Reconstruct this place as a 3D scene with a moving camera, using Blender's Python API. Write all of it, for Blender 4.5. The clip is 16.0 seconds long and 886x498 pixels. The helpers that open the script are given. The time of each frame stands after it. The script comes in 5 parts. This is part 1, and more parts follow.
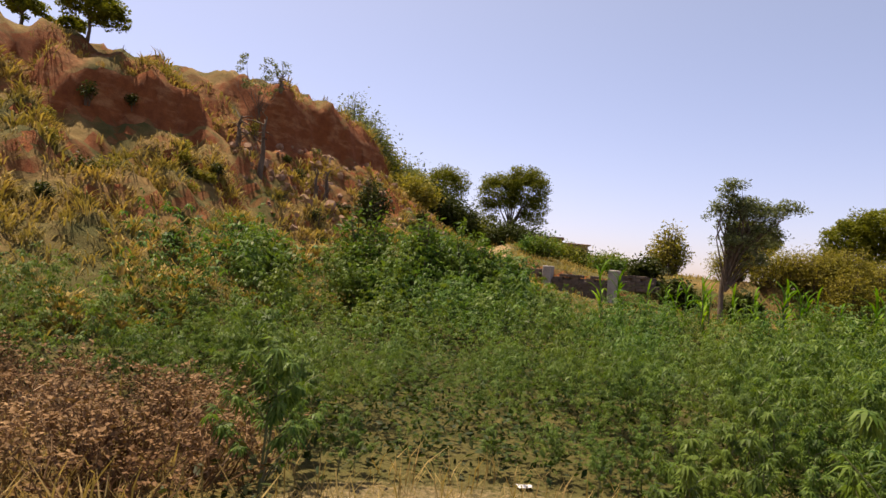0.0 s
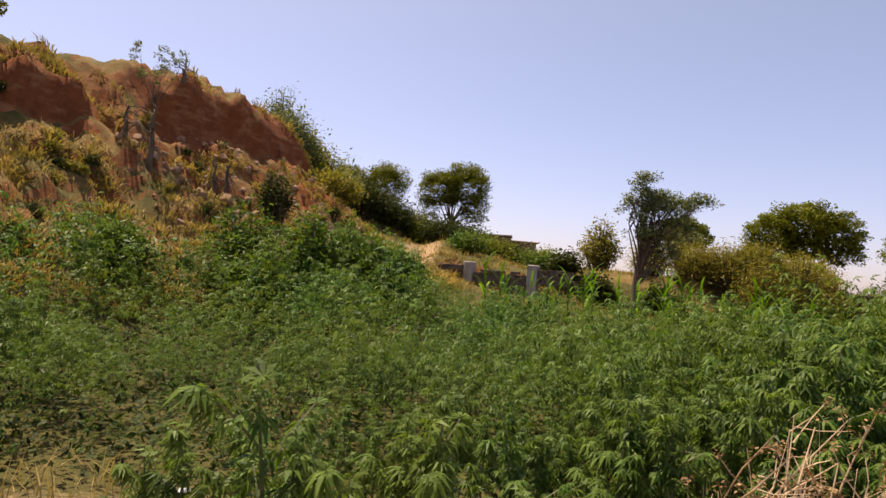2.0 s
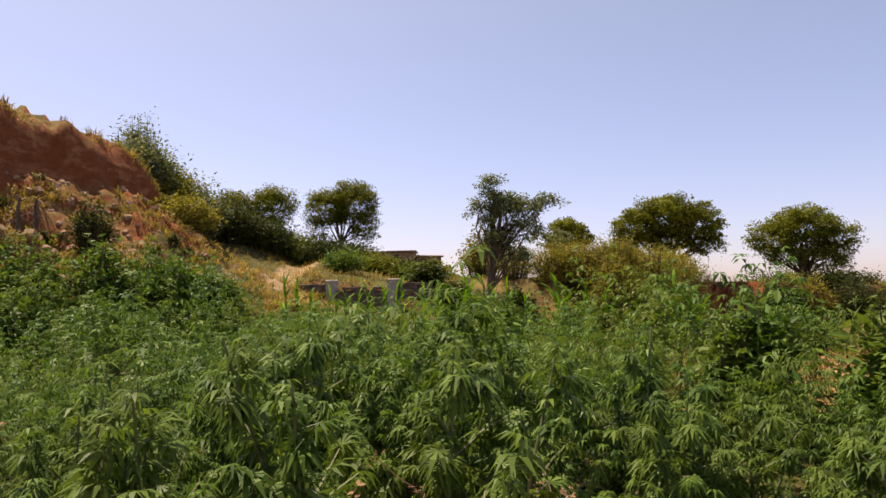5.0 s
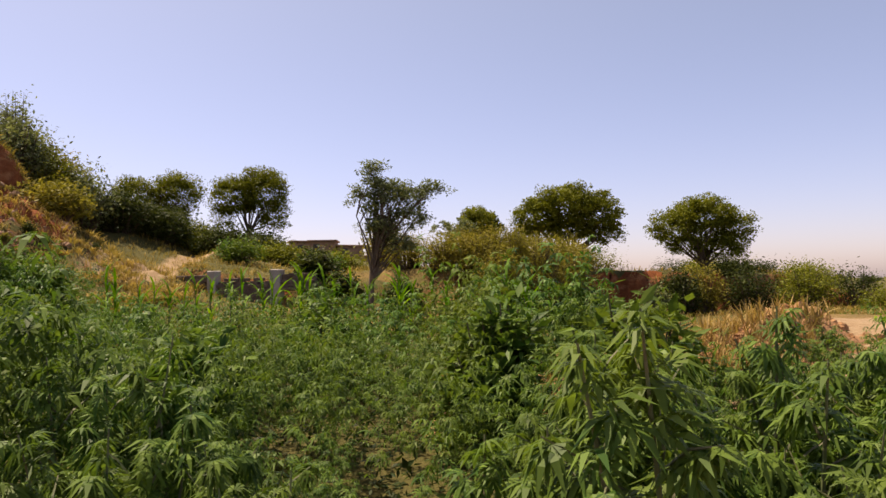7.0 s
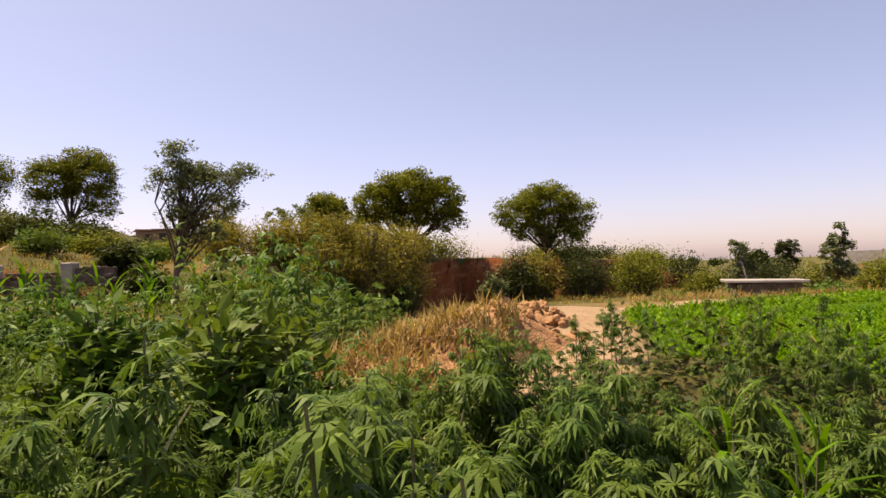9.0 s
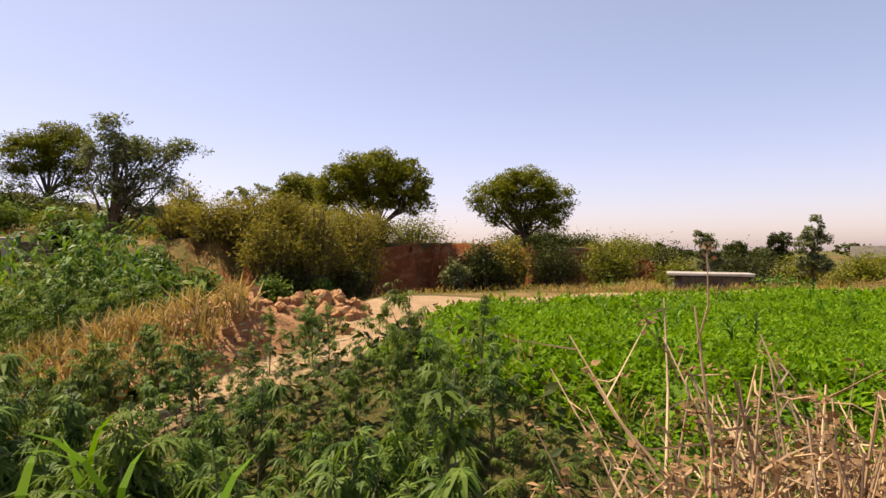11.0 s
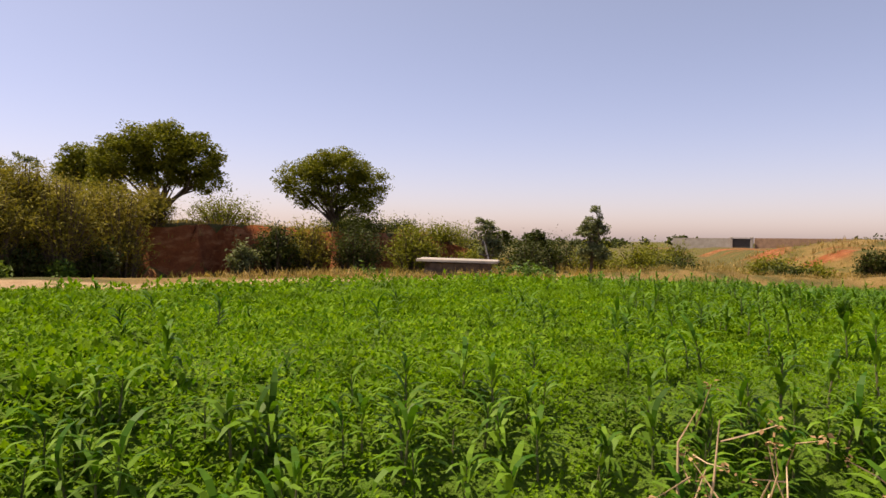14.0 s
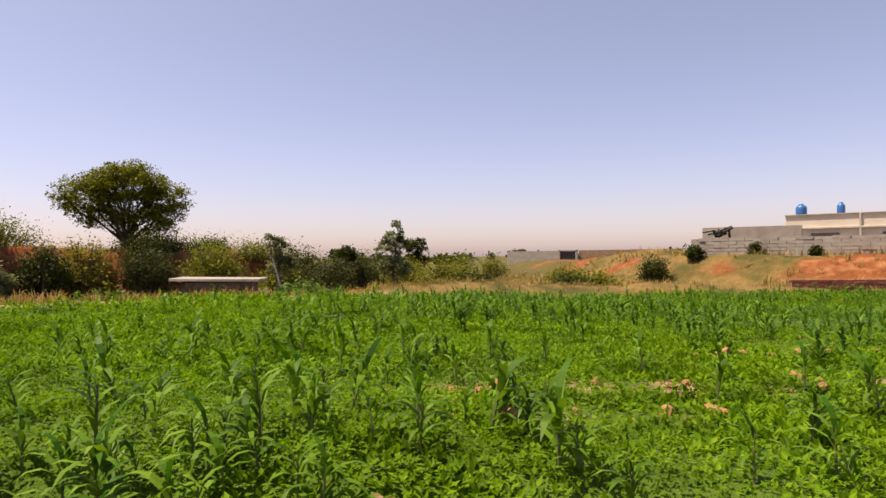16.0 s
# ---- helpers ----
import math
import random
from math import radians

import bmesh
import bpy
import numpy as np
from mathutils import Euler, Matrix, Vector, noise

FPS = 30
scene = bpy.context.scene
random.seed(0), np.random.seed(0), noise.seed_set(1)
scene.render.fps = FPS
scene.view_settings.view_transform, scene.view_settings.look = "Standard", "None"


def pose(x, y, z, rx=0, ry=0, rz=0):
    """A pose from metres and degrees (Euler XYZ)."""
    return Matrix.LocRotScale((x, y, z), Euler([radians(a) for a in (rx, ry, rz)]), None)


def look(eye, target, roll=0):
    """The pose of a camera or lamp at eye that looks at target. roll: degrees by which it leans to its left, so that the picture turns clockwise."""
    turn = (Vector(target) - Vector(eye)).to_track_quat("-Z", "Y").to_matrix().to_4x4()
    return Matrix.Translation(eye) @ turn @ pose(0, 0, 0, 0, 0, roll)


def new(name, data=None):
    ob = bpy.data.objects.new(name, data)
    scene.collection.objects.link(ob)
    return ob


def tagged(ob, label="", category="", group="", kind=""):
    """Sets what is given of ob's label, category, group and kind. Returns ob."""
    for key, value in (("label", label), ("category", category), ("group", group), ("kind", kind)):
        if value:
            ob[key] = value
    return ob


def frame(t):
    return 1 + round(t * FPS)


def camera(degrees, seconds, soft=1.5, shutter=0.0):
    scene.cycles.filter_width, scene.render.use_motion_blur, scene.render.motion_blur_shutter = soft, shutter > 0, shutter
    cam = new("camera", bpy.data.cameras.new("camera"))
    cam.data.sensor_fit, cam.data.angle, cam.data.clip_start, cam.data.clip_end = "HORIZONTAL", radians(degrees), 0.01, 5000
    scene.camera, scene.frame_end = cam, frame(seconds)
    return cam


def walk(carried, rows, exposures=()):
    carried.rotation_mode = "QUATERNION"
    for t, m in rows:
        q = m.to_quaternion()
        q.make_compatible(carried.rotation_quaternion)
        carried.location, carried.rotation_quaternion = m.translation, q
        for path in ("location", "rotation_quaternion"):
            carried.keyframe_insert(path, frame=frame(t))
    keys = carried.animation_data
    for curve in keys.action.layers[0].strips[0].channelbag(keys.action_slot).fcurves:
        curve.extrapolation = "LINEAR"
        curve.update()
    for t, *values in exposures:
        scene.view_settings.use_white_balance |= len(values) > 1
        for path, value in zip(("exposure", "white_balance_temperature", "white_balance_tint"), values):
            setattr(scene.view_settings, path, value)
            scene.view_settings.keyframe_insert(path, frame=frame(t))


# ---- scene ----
def view(x, y, z, heading, pitch, roll):
    return pose(x, y, z) @ pose(0, 0, 0, 0, 0, -heading) @ pose(0, 0, 0, 90 + pitch) @ pose(0, 0, 0, 0, 0, roll)


cam = camera(69.15, 16.0, soft=1.5)
PATH = [
    (0.0, view(0.000, 0.000, 1.921, -1.783, 2.015, 4.871)),
    (0.5, view(0.671, 0.178, 1.950, -5.369, -0.638, 0.740)),
    (1.0, view(1.337, 0.361, 1.950, -2.574, 0.598, 2.852)),
    (1.5, view(1.987, 0.558, 1.924, 0.582, -0.202, 1.129)),
    (2.0, view(2.623, 0.715, 1.911, 0.827, 2.287, 4.353)),
    (2.5, view(3.240, 0.860, 1.898, 3.683, 1.959, 2.298)),
    (3.0, view(3.875, 0.943, 1.896, 0.015, 3.018, 5.424)),
    (3.5, view(4.513, 0.996, 1.905, 0.000, 3.306, 1.519)),
    (4.0, view(5.162, 1.036, 1.908, 2.239, 3.540, 4.522)),
    (4.2, view(5.434, 1.085, 1.907, 3.887, 5.954, 1.757)),
    (6.3, view(8.375, 1.977, 1.906, 7.093, 0.393, -0.939)),
    (6.5, view(8.648, 2.010, 1.911, 7.905, 3.793, 0.637)),
    (7.0, view(9.325, 2.036, 1.930, 11.119, 3.103, -0.881)),
    (7.5, view(10.028, 2.082, 1.941, 13.146, 3.308, -3.742)),
    (8.0, view(10.787, 2.238, 1.946, 15.486, 5.067, -2.226)),
    (8.5, view(11.494, 2.486, 1.977, 19.658, 3.268, 1.549)),
    (9.0, view(12.146, 2.678, 1.988, 21.277, 1.726, -1.857)),
    (9.2, view(12.416, 2.726, 1.982, 21.574, 3.213, -1.691)),
    (11.3, view(15.533, 2.514, 1.936, 19.149, 0.234, -0.345)),
    (11.5, view(15.798, 2.466, 1.933, 18.758, 1.091, -0.547)),
    (12.0, view(16.383, 2.291, 1.924, 23.164, 2.965, 0.331)),
    (12.5, view(16.997, 2.247, 1.927, 23.205, 2.136, -0.069)),
    (13.0, view(17.660, 2.124, 1.912, 28.090, 3.075, -3.053)),
    (13.5, view(18.373, 1.928, 1.901, 28.917, 2.063, 0.068)),
    (14.0, view(19.056, 1.741, 1.896, 30.959, -0.874, 0.746)),
    (14.5, view(19.738, 1.459, 1.870, 34.336, -0.780, -0.406)),
    (15.0, view(20.322, 1.186, 1.870, 36.575, 0.188, 0.176)),
    (15.2, view(20.560, 1.081, 1.865, 37.164, 0.409, -0.662)),
    (15.5, view(20.931, 0.915, 1.865, 37.910, 1.981, -1.694)),
    (16.0, view(21.592, 0.623, 1.831, 43.669, 0.688, -0.569)),
]
walk(cam, PATH, ((0.0, 0.78, 7100, 14), (3.0, 0.72, 7050, 14), (4.2, 0.80, 7050, 14), (6.5, 0.72, 7150, 14), (9.0, 0.83, 7400, 16), (12.5, 0.86, 7250, 13), (14.0, 0.66, 7400, 15), (15.0, 0.62, 7400, 15), (16.0, 0.70, 7350, 15)))

# world and sun: clear hazy sky, high sun behind the bank
SUN_EL, SUN_DIR = radians(66), Vector((-0.75, 0.66))
world = bpy.data.worlds.new("world")
scene.world = world
world.use_nodes = True
wn = world.node_tree
sky = wn.nodes.new("ShaderNodeTexSky")
sky.sky_type, sky.sun_disc = "NISHITA", False
sky.sun_elevation, sky.sun_rotation = SUN_EL, math.atan2(SUN_DIR.x, SUN_DIR.y)
sky.air_density, sky.dust_density, sky.ozone_density = 1.0, 0.9, 1.6
tint = wn.nodes.new("ShaderNodeMix")
tint.data_type, tint.blend_type = "RGBA", "MULTIPLY"
tint.inputs["Factor"].default_value = 1.0
# haze: the sky pales to a faint pink towards the horizon
tc = wn.nodes.new("ShaderNodeTexCoord")
sep = wn.nodes.new("ShaderNodeSeparateXYZ")
rise = wn.nodes.new("ShaderNodeMapRange")
rise.inputs["From Min"].default_value, rise.inputs["From Max"].default_value = 0.0, 0.42
hz = wn.nodes.new("ShaderNodeMix")
hz.data_type = "RGBA"
hz.inputs["A"].default_value, hz.inputs["B"].default_value = (0.97, 0.84, 1.06, 1), (1.32, 1.06, 1.00, 1)
wn.links.new(tc.outputs["Generated"], sep.inputs["Vector"])
wn.links.new(sep.outputs["Z"], rise.inputs["Value"])
wn.links.new(rise.outputs["Result"], hz.inputs["Factor"])
wn.links.new(hz.outputs["Result"], tint.inputs["B"])
wn.links.new(sky.outputs["Color"], tint.inputs["A"])
wn.links.new(tint.outputs["Result"], wn.nodes["Background"].inputs["Color"])
wn.nodes["Background"].inputs["Strength"].default_value = 0.10
sun = new("sun", bpy.data.lights.new("sun", "SUN"))
sun.data.energy, sun.data.angle, sun.data.color = 5.0, radians(0.6), (1.0, 0.90, 0.74)
ch = math.cos(SUN_EL)
d2 = SUN_DIR.normalized()
sun.matrix_world = look((d2.x * ch * 60, d2.y * ch * 60, math.sin(SUN_EL) * 60), (0, 0, 0))

# ---- materials ----
def shader(name):
    m = bpy.data.materials.new(name)
    m.use_nodes = True
    return m, m.node_tree, m.node_tree.nodes["Principled BSDF"]


def mix(t, f, a, b, how="MIX"):
    n = t.nodes.new("ShaderNodeMix")
    n.data_type, n.blend_type = "RGBA", how
    for key, v in (("Factor", f), ("A", a), ("B", b)):
        if isinstance(v, (int, float)):
            n.inputs[key].default_value = v
        elif isinstance(v, tuple):
            n.inputs[key].default_value = (*v, 1)
        else:
            t.links.new(v, n.inputs[key])
    return n.outputs["Result"]


def noise_of(t, scale, detail=4.0, rough=0.55, stretch=None):
    n = t.nodes.new("ShaderNodeTexNoise")
    n.inputs["Scale"].default_value, n.inputs["Detail"].default_value, n.inputs["Roughness"].default_value = scale, detail, rough
    c = t.nodes.new("ShaderNodeNewGeometry")
    src = c.outputs["Position"]
    if stretch:
        k = t.nodes.new("ShaderNodeMapping")
        k.inputs["Scale"].default_value = stretch
        t.links.new(src, k.inputs["Vector"])
        src = k.outputs["Vector"]
    t.links.new(src, n.inputs["Vector"])
    return n.outputs["Fac"]


def ramp(t, fac, lo, hi):
    n = t.nodes.new("ShaderNodeMapRange")
    n.inputs["From Min"].default_value, n.inputs["From Max"].default_value = lo, hi
    t.links.new(fac, n.inputs["Value"])
    return n.outputs["Result"]


def bumped(t, b, fac, strength, distance):
    n = t.nodes.new("ShaderNodeBump")
    n.inputs["Strength"].default_value, n.inputs["Distance"].default_value = strength, distance
    t.links.new(fac, n.inputs["Height"])
    t.links.new(n.outputs["Normal"], b.inputs["Normal"])


def solid(name, a, b2, scale=6.0, rough=0.85, bump=0.4, dist=0.02, fine=40.0, stretch=None, metal=0.0):
    """A plain mineral or wood surface: two tones at two scales with relief."""
    m, t, b = shader(name)
    n1, n2 = noise_of(t, scale, stretch=stretch), noise_of(t, fine, 3.0)
    c = mix(t, ramp(t, n1, 0.35, 0.65), a, b2)
    c = mix(t, ramp(t, n2, 0.25, 0.8), c, mix(t, 0.35, c, (0.02, 0.015, 0.01)))
    t.links.new(c, b.inputs["Base Color"])
    b.inputs["Roughness"].default_value, b.inputs["Metallic"].default_value = rough, metal
    bumped(t, b, mix(t, 0.5, n1, n2), bump, dist)
    return m


def leafy(name, a, b2, c3, glow=0.35, rough=0.55, patch=0.6, gloss=0.11):
    """Leaves: three tones, one per leaf, patches by place, and light let through."""
    m, t, b = shader(name)
    g = t.nodes.new("ShaderNodeNewGeometry")
    r = g.outputs["Random Per Island"]
    col = mix(t, r, a, b2)
    col = mix(t, ramp(t, noise_of(t, patch, 3.0), 0.42, 0.68), col, c3)
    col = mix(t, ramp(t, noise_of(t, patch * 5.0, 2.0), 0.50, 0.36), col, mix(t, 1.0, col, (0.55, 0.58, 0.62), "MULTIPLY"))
    t.links.new(col, b.inputs["Base Color"])
    b.inputs["Roughness"].default_value = rough
    b.inputs["Specular IOR Level"].default_value = gloss
    tr = t.nodes.new("ShaderNodeBsdfTranslucent")
    t.links.new(mix(t, 1.0, col, (1.0, 1.0, 0.55), "MULTIPLY"), tr.inputs["Color"])
    s = t.nodes.new("ShaderNodeMixShader")
    s.inputs["Fac"].default_value = glow
    t.links.new(b.outputs["BSDF"], s.inputs[1])
    t.links.new(tr.outputs["BSDF"], s.inputs[2])
    t.links.new(s.outputs["Shader"], t.nodes["Material Output"].inputs["Surface"])
    return m


def attr(t, name):
    n = t.nodes.new("ShaderNodeAttribute")
    n.attribute_name = name
    return n.outputs["Fac"]


def ground_material():
    """Soil of the whole place: dry grass litter, red loam on steep faces, pale trodden sand and green ground cover."""
    m, t, b = shader("ground")
    n1, n2, n3 = noise_of(t, 0.5, 5.0), noise_of(t, 3.0, 6.0, 0.65), noise_of(t, 22.0, 4.0, 0.7)
    dry = mix(t, ramp(t, n2, 0.35, 0.65), (0.30, 0.195, 0.07), (0.20, 0.135, 0.042))
    dry = mix(t, ramp(t, n1, 0.45, 0.62), dry, (0.095, 0.092, 0.025))
    red = mix(t, ramp(t, n2, 0.3, 0.7), (0.33, 0.105, 0.034), (0.20, 0.058, 0.021))
    red = mix(t, ramp(t, noise_of(t, 1.1, 6.0, 0.6, (1, 1, 2.5)), 0.5, 0.7), red, (0.45, 0.205, 0.09))
    sand = mix(t, ramp(t, n2, 0.3, 0.7), (0.50, 0.36, 0.21), (0.38, 0.245, 0.13))
    green = mix(t, ramp(t, n2, 0.35, 0.65), (0.065, 0.140, 0.012), (0.115, 0.20, 0.02))
    g = t.nodes.new("ShaderNodeNewGeometry")
    sx = t.nodes.new("ShaderNodeSeparateXYZ")
    t.links.new(g.outputs["True Normal"], sx.inputs["Vector"])
    steep = t.nodes.new("ShaderNodeMapRange")
    steep.inputs["From Min"].default_value, steep.inputs["From Max"].default_value = 0.60, 0.40
    t.links.new(sx.outputs["Z"], steep.inputs["Value"])

    def uneven(fac):
        a = t.nodes.new("ShaderNodeMath")
        a.operation = "MULTIPLY_ADD"
        t.links.new(n3, a.inputs[0])
        a.inputs[1].default_value = 0.5
        t.links.new(fac, a.inputs[2])
        return ramp(t, a.outputs[0], 0.5, 0.8)
    olive = mix(t, ramp(t, n2, 0.35, 0.65), (0.085, 0.085, 0.022), (0.135, 0.115, 0.035))
    c = mix(t, uneven(attr(t, "olive")), dry, olive)
    c = mix(t, uneven(attr(t, "green")), c, green)
    c = mix(t, uneven(attr(t, "sand")), c, sand)
    c = mix(t, uneven(attr(t, "red")), c, red)
    c = mix(t, steep.outputs["Result"], c, red)
    c = mix(t, ramp(t, n3, 0.3, 0.75), mix(t, 0.45, c, (0.03, 0.015, 0.008)), c)
    t.links.new(c, b.inputs["Base Color"])
    b.inputs["Roughness"].default_value = 0.95
    b.inputs["Specular IOR Level"].default_value = 0.15
    bumped(t, b, mix(t, 0.5, n2, n3), 0.9, 0.12)
    return m


M_GROUND = ground_material()
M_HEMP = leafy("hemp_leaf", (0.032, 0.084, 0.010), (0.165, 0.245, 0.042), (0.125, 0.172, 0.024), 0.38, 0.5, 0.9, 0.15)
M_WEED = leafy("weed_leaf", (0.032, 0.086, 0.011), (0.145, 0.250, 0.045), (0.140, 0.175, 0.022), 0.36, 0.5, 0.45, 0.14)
# M_UNDER: leaf green darkened to paint in the shade between tall plants
M_UNDER = leafy("low_leaf_painted_shade", (0.014, 0.032, 0.005), (0.040, 0.064, 0.011), (0.050, 0.050, 0.014), 0.26)
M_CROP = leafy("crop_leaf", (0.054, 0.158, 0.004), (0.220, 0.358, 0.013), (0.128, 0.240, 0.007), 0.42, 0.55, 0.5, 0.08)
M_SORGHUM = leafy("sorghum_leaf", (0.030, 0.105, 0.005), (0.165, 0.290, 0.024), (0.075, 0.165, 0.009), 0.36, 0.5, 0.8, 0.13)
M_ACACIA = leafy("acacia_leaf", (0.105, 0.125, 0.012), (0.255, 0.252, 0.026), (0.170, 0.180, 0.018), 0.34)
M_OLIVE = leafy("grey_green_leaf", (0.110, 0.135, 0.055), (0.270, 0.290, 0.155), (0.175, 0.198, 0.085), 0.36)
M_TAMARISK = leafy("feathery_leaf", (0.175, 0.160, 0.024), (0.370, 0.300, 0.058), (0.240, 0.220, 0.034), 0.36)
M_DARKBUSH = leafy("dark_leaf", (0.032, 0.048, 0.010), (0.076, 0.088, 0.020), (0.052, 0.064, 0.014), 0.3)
M_DRYGRASS = leafy("dry_grass_blade", (0.300, 0.200, 0.072), (0.450, 0.320, 0.130), (0.22, 0.175, 0.050), 0.3, 0.8, 0.35)
M_TUSSOCK = leafy("tussock_blade", (0.27, 0.185, 0.050), (0.52, 0.365, 0.115), (0.22, 0.185, 0.045), 0.3, 0.8, 0.5)
M_DRYSTEM = leafy("dry_stem", (0.430, 0.290, 0.165), (0.720, 0.540, 0.340), (0.330, 0.185, 0.095), 0.15, 0.8)
M_LITTER = leafy("brown_litter_stem", (0.19, 0.108, 0.052), (0.42, 0.265, 0.140), (0.12, 0.060, 0.030), 0.15, 0.85)
M_SEEDHEAD = leafy("dry_seed_head", (0.17, 0.098, 0.045), (0.40, 0.255, 0.130), (0.16, 0.085, 0.040), 0.15, 0.85)
M_STEM = solid("green_stem", (0.09, 0.12, 0.035), (0.15, 0.13, 0.06), 9.0, 0.7)
M_BARK = solid("bark", (0.085, 0.055, 0.035), (0.16, 0.115, 0.08), 7.0, 0.95, 0.8, 0.03, 45.0, (1, 1, 0.25))
M_CONCRETE = solid("weathered_concrete", (0.40, 0.36, 0.32), (0.30, 0.265, 0.225), 2.5, 0.9)
M_STONE = solid("dark_stone", (0.16, 0.115, 0.085), (0.085, 0.060, 0.045), 4.0, 0.95, 0.8, 0.03)
M_BLOCK = solid("concrete_block", (0.40, 0.36, 0.31), (0.32, 0.275, 0.235), 1.6, 0.92)
M_PLASTER = solid("cream_plaster", (0.80, 0.70, 0.58), (0.70, 0.60, 0.48), 0.8, 0.9, 0.2)
M_REDBRICK = solid("red_brick", (0.30, 0.11, 0.07), (0.20, 0.075, 0.05), 3.0, 0.95)
M_MUDBRICK = solid("mud_brick", (0.36, 0.22, 0.14), (0.26, 0.155, 0.10), 2.0, 0.95)
M_WHITE = solid("white_render", (0.60, 0.56, 0.50), (0.48, 0.43, 0.37), 1.5, 0.85, 0.2)
M_BLUE = solid("blue_plastic", (0.02, 0.12, 0.36), (0.025, 0.15, 0.42), 1.0, 0.4, 0.05)
M_DARK = solid("dark_iron", (0.03, 0.026, 0.024), (0.05, 0.04, 0.035), 3.0, 0.6)
M_CLOD = solid("earth_clod", (0.42, 0.225, 0.095), (0.31, 0.150, 0.062), 3.0, 0.97, 0.9, 0.05)
M_ROCK = solid("rubble", (0.38, 0.235, 0.145), (0.27, 0.145, 0.08), 3.0, 0.95, 0.8, 0.04)
M_PAPER = solid("crumpled_paper", (0.78, 0.76, 0.72), (0.62, 0.60, 0.57), 8.0, 0.8)

# ---- tools for building ----
def smooth(a, b, v):
    t = np.clip((np.asarray(v, float) - a) / (b - a), 0, 1)
    return t * t * (3 - 2 * t)


def vnoise(x, y, seed=0):
    """Value noise, 0 to 1, over the plan."""
    x, y = np.asarray(x, float), np.asarray(y, float)
    xi, yi = np.floor(x), np.floor(y)
    fx, fy = x - xi, y - yi
    fx, fy = fx * fx * (3 - 2 * fx), fy * fy * (3 - 2 * fy)

    def h(i, j):
        v = np.sin(i * 127.1 + j * 311.7 + seed * 74.7) * 43758.5453
        return v - np.floor(v)
    a, b = h(xi, yi) * (1 - fx) + h(xi + 1, yi) * fx, h(xi, yi + 1) * (1 - fx) + h(xi + 1, yi + 1) * fx
    return a * (1 - fy) + b * fy


def fbm(x, y, seed=0):
    return sum(vnoise(x * 2 ** k, y * 2 ** k, seed + k) * 0.5 ** k for k in range(4)) / 1.875


FIELD_X, FIELD_Y = (16.0, 17.0, 17.7, 19.4, 23.5, 27.0, 30.3, 36.0, 43.0, 49.0, 54.0), (7.4, 8.9, 10.2, 12.3, 13.3, 14.0, 14.6, 16.2, 14.4, 10.2, 3.0)


def field_edge(x):
    return np.interp(x, FIELD_X, FIELD_Y)


def weed_edge(y):
    """x at which the weeds end and the sown field begins."""
    return np.interp(y, (0, 4, 6.5, 7.6, 9.0, 12.0, 20.0), (18.4, 17.7, 16.7, 16.0, 15.9, 15.5, 14.0))


def near_edge(x):
    """y at which the trodden bund ends and the growth begins."""
    return np.interp(x, (-10, 17, 19, 21, 22.5, 24, 26), (3.6, 3.4, 2.9, 2.0, 1.0, -2.0, -8.0))


def hill_uv(x, y):
    """Distance behind the hill's foot, and along it."""
    return (x + 10.4) * -0.878 + (y - 17.5) * 0.478, (x + 10.4) * 0.478 + (y - 17.5) * 0.878


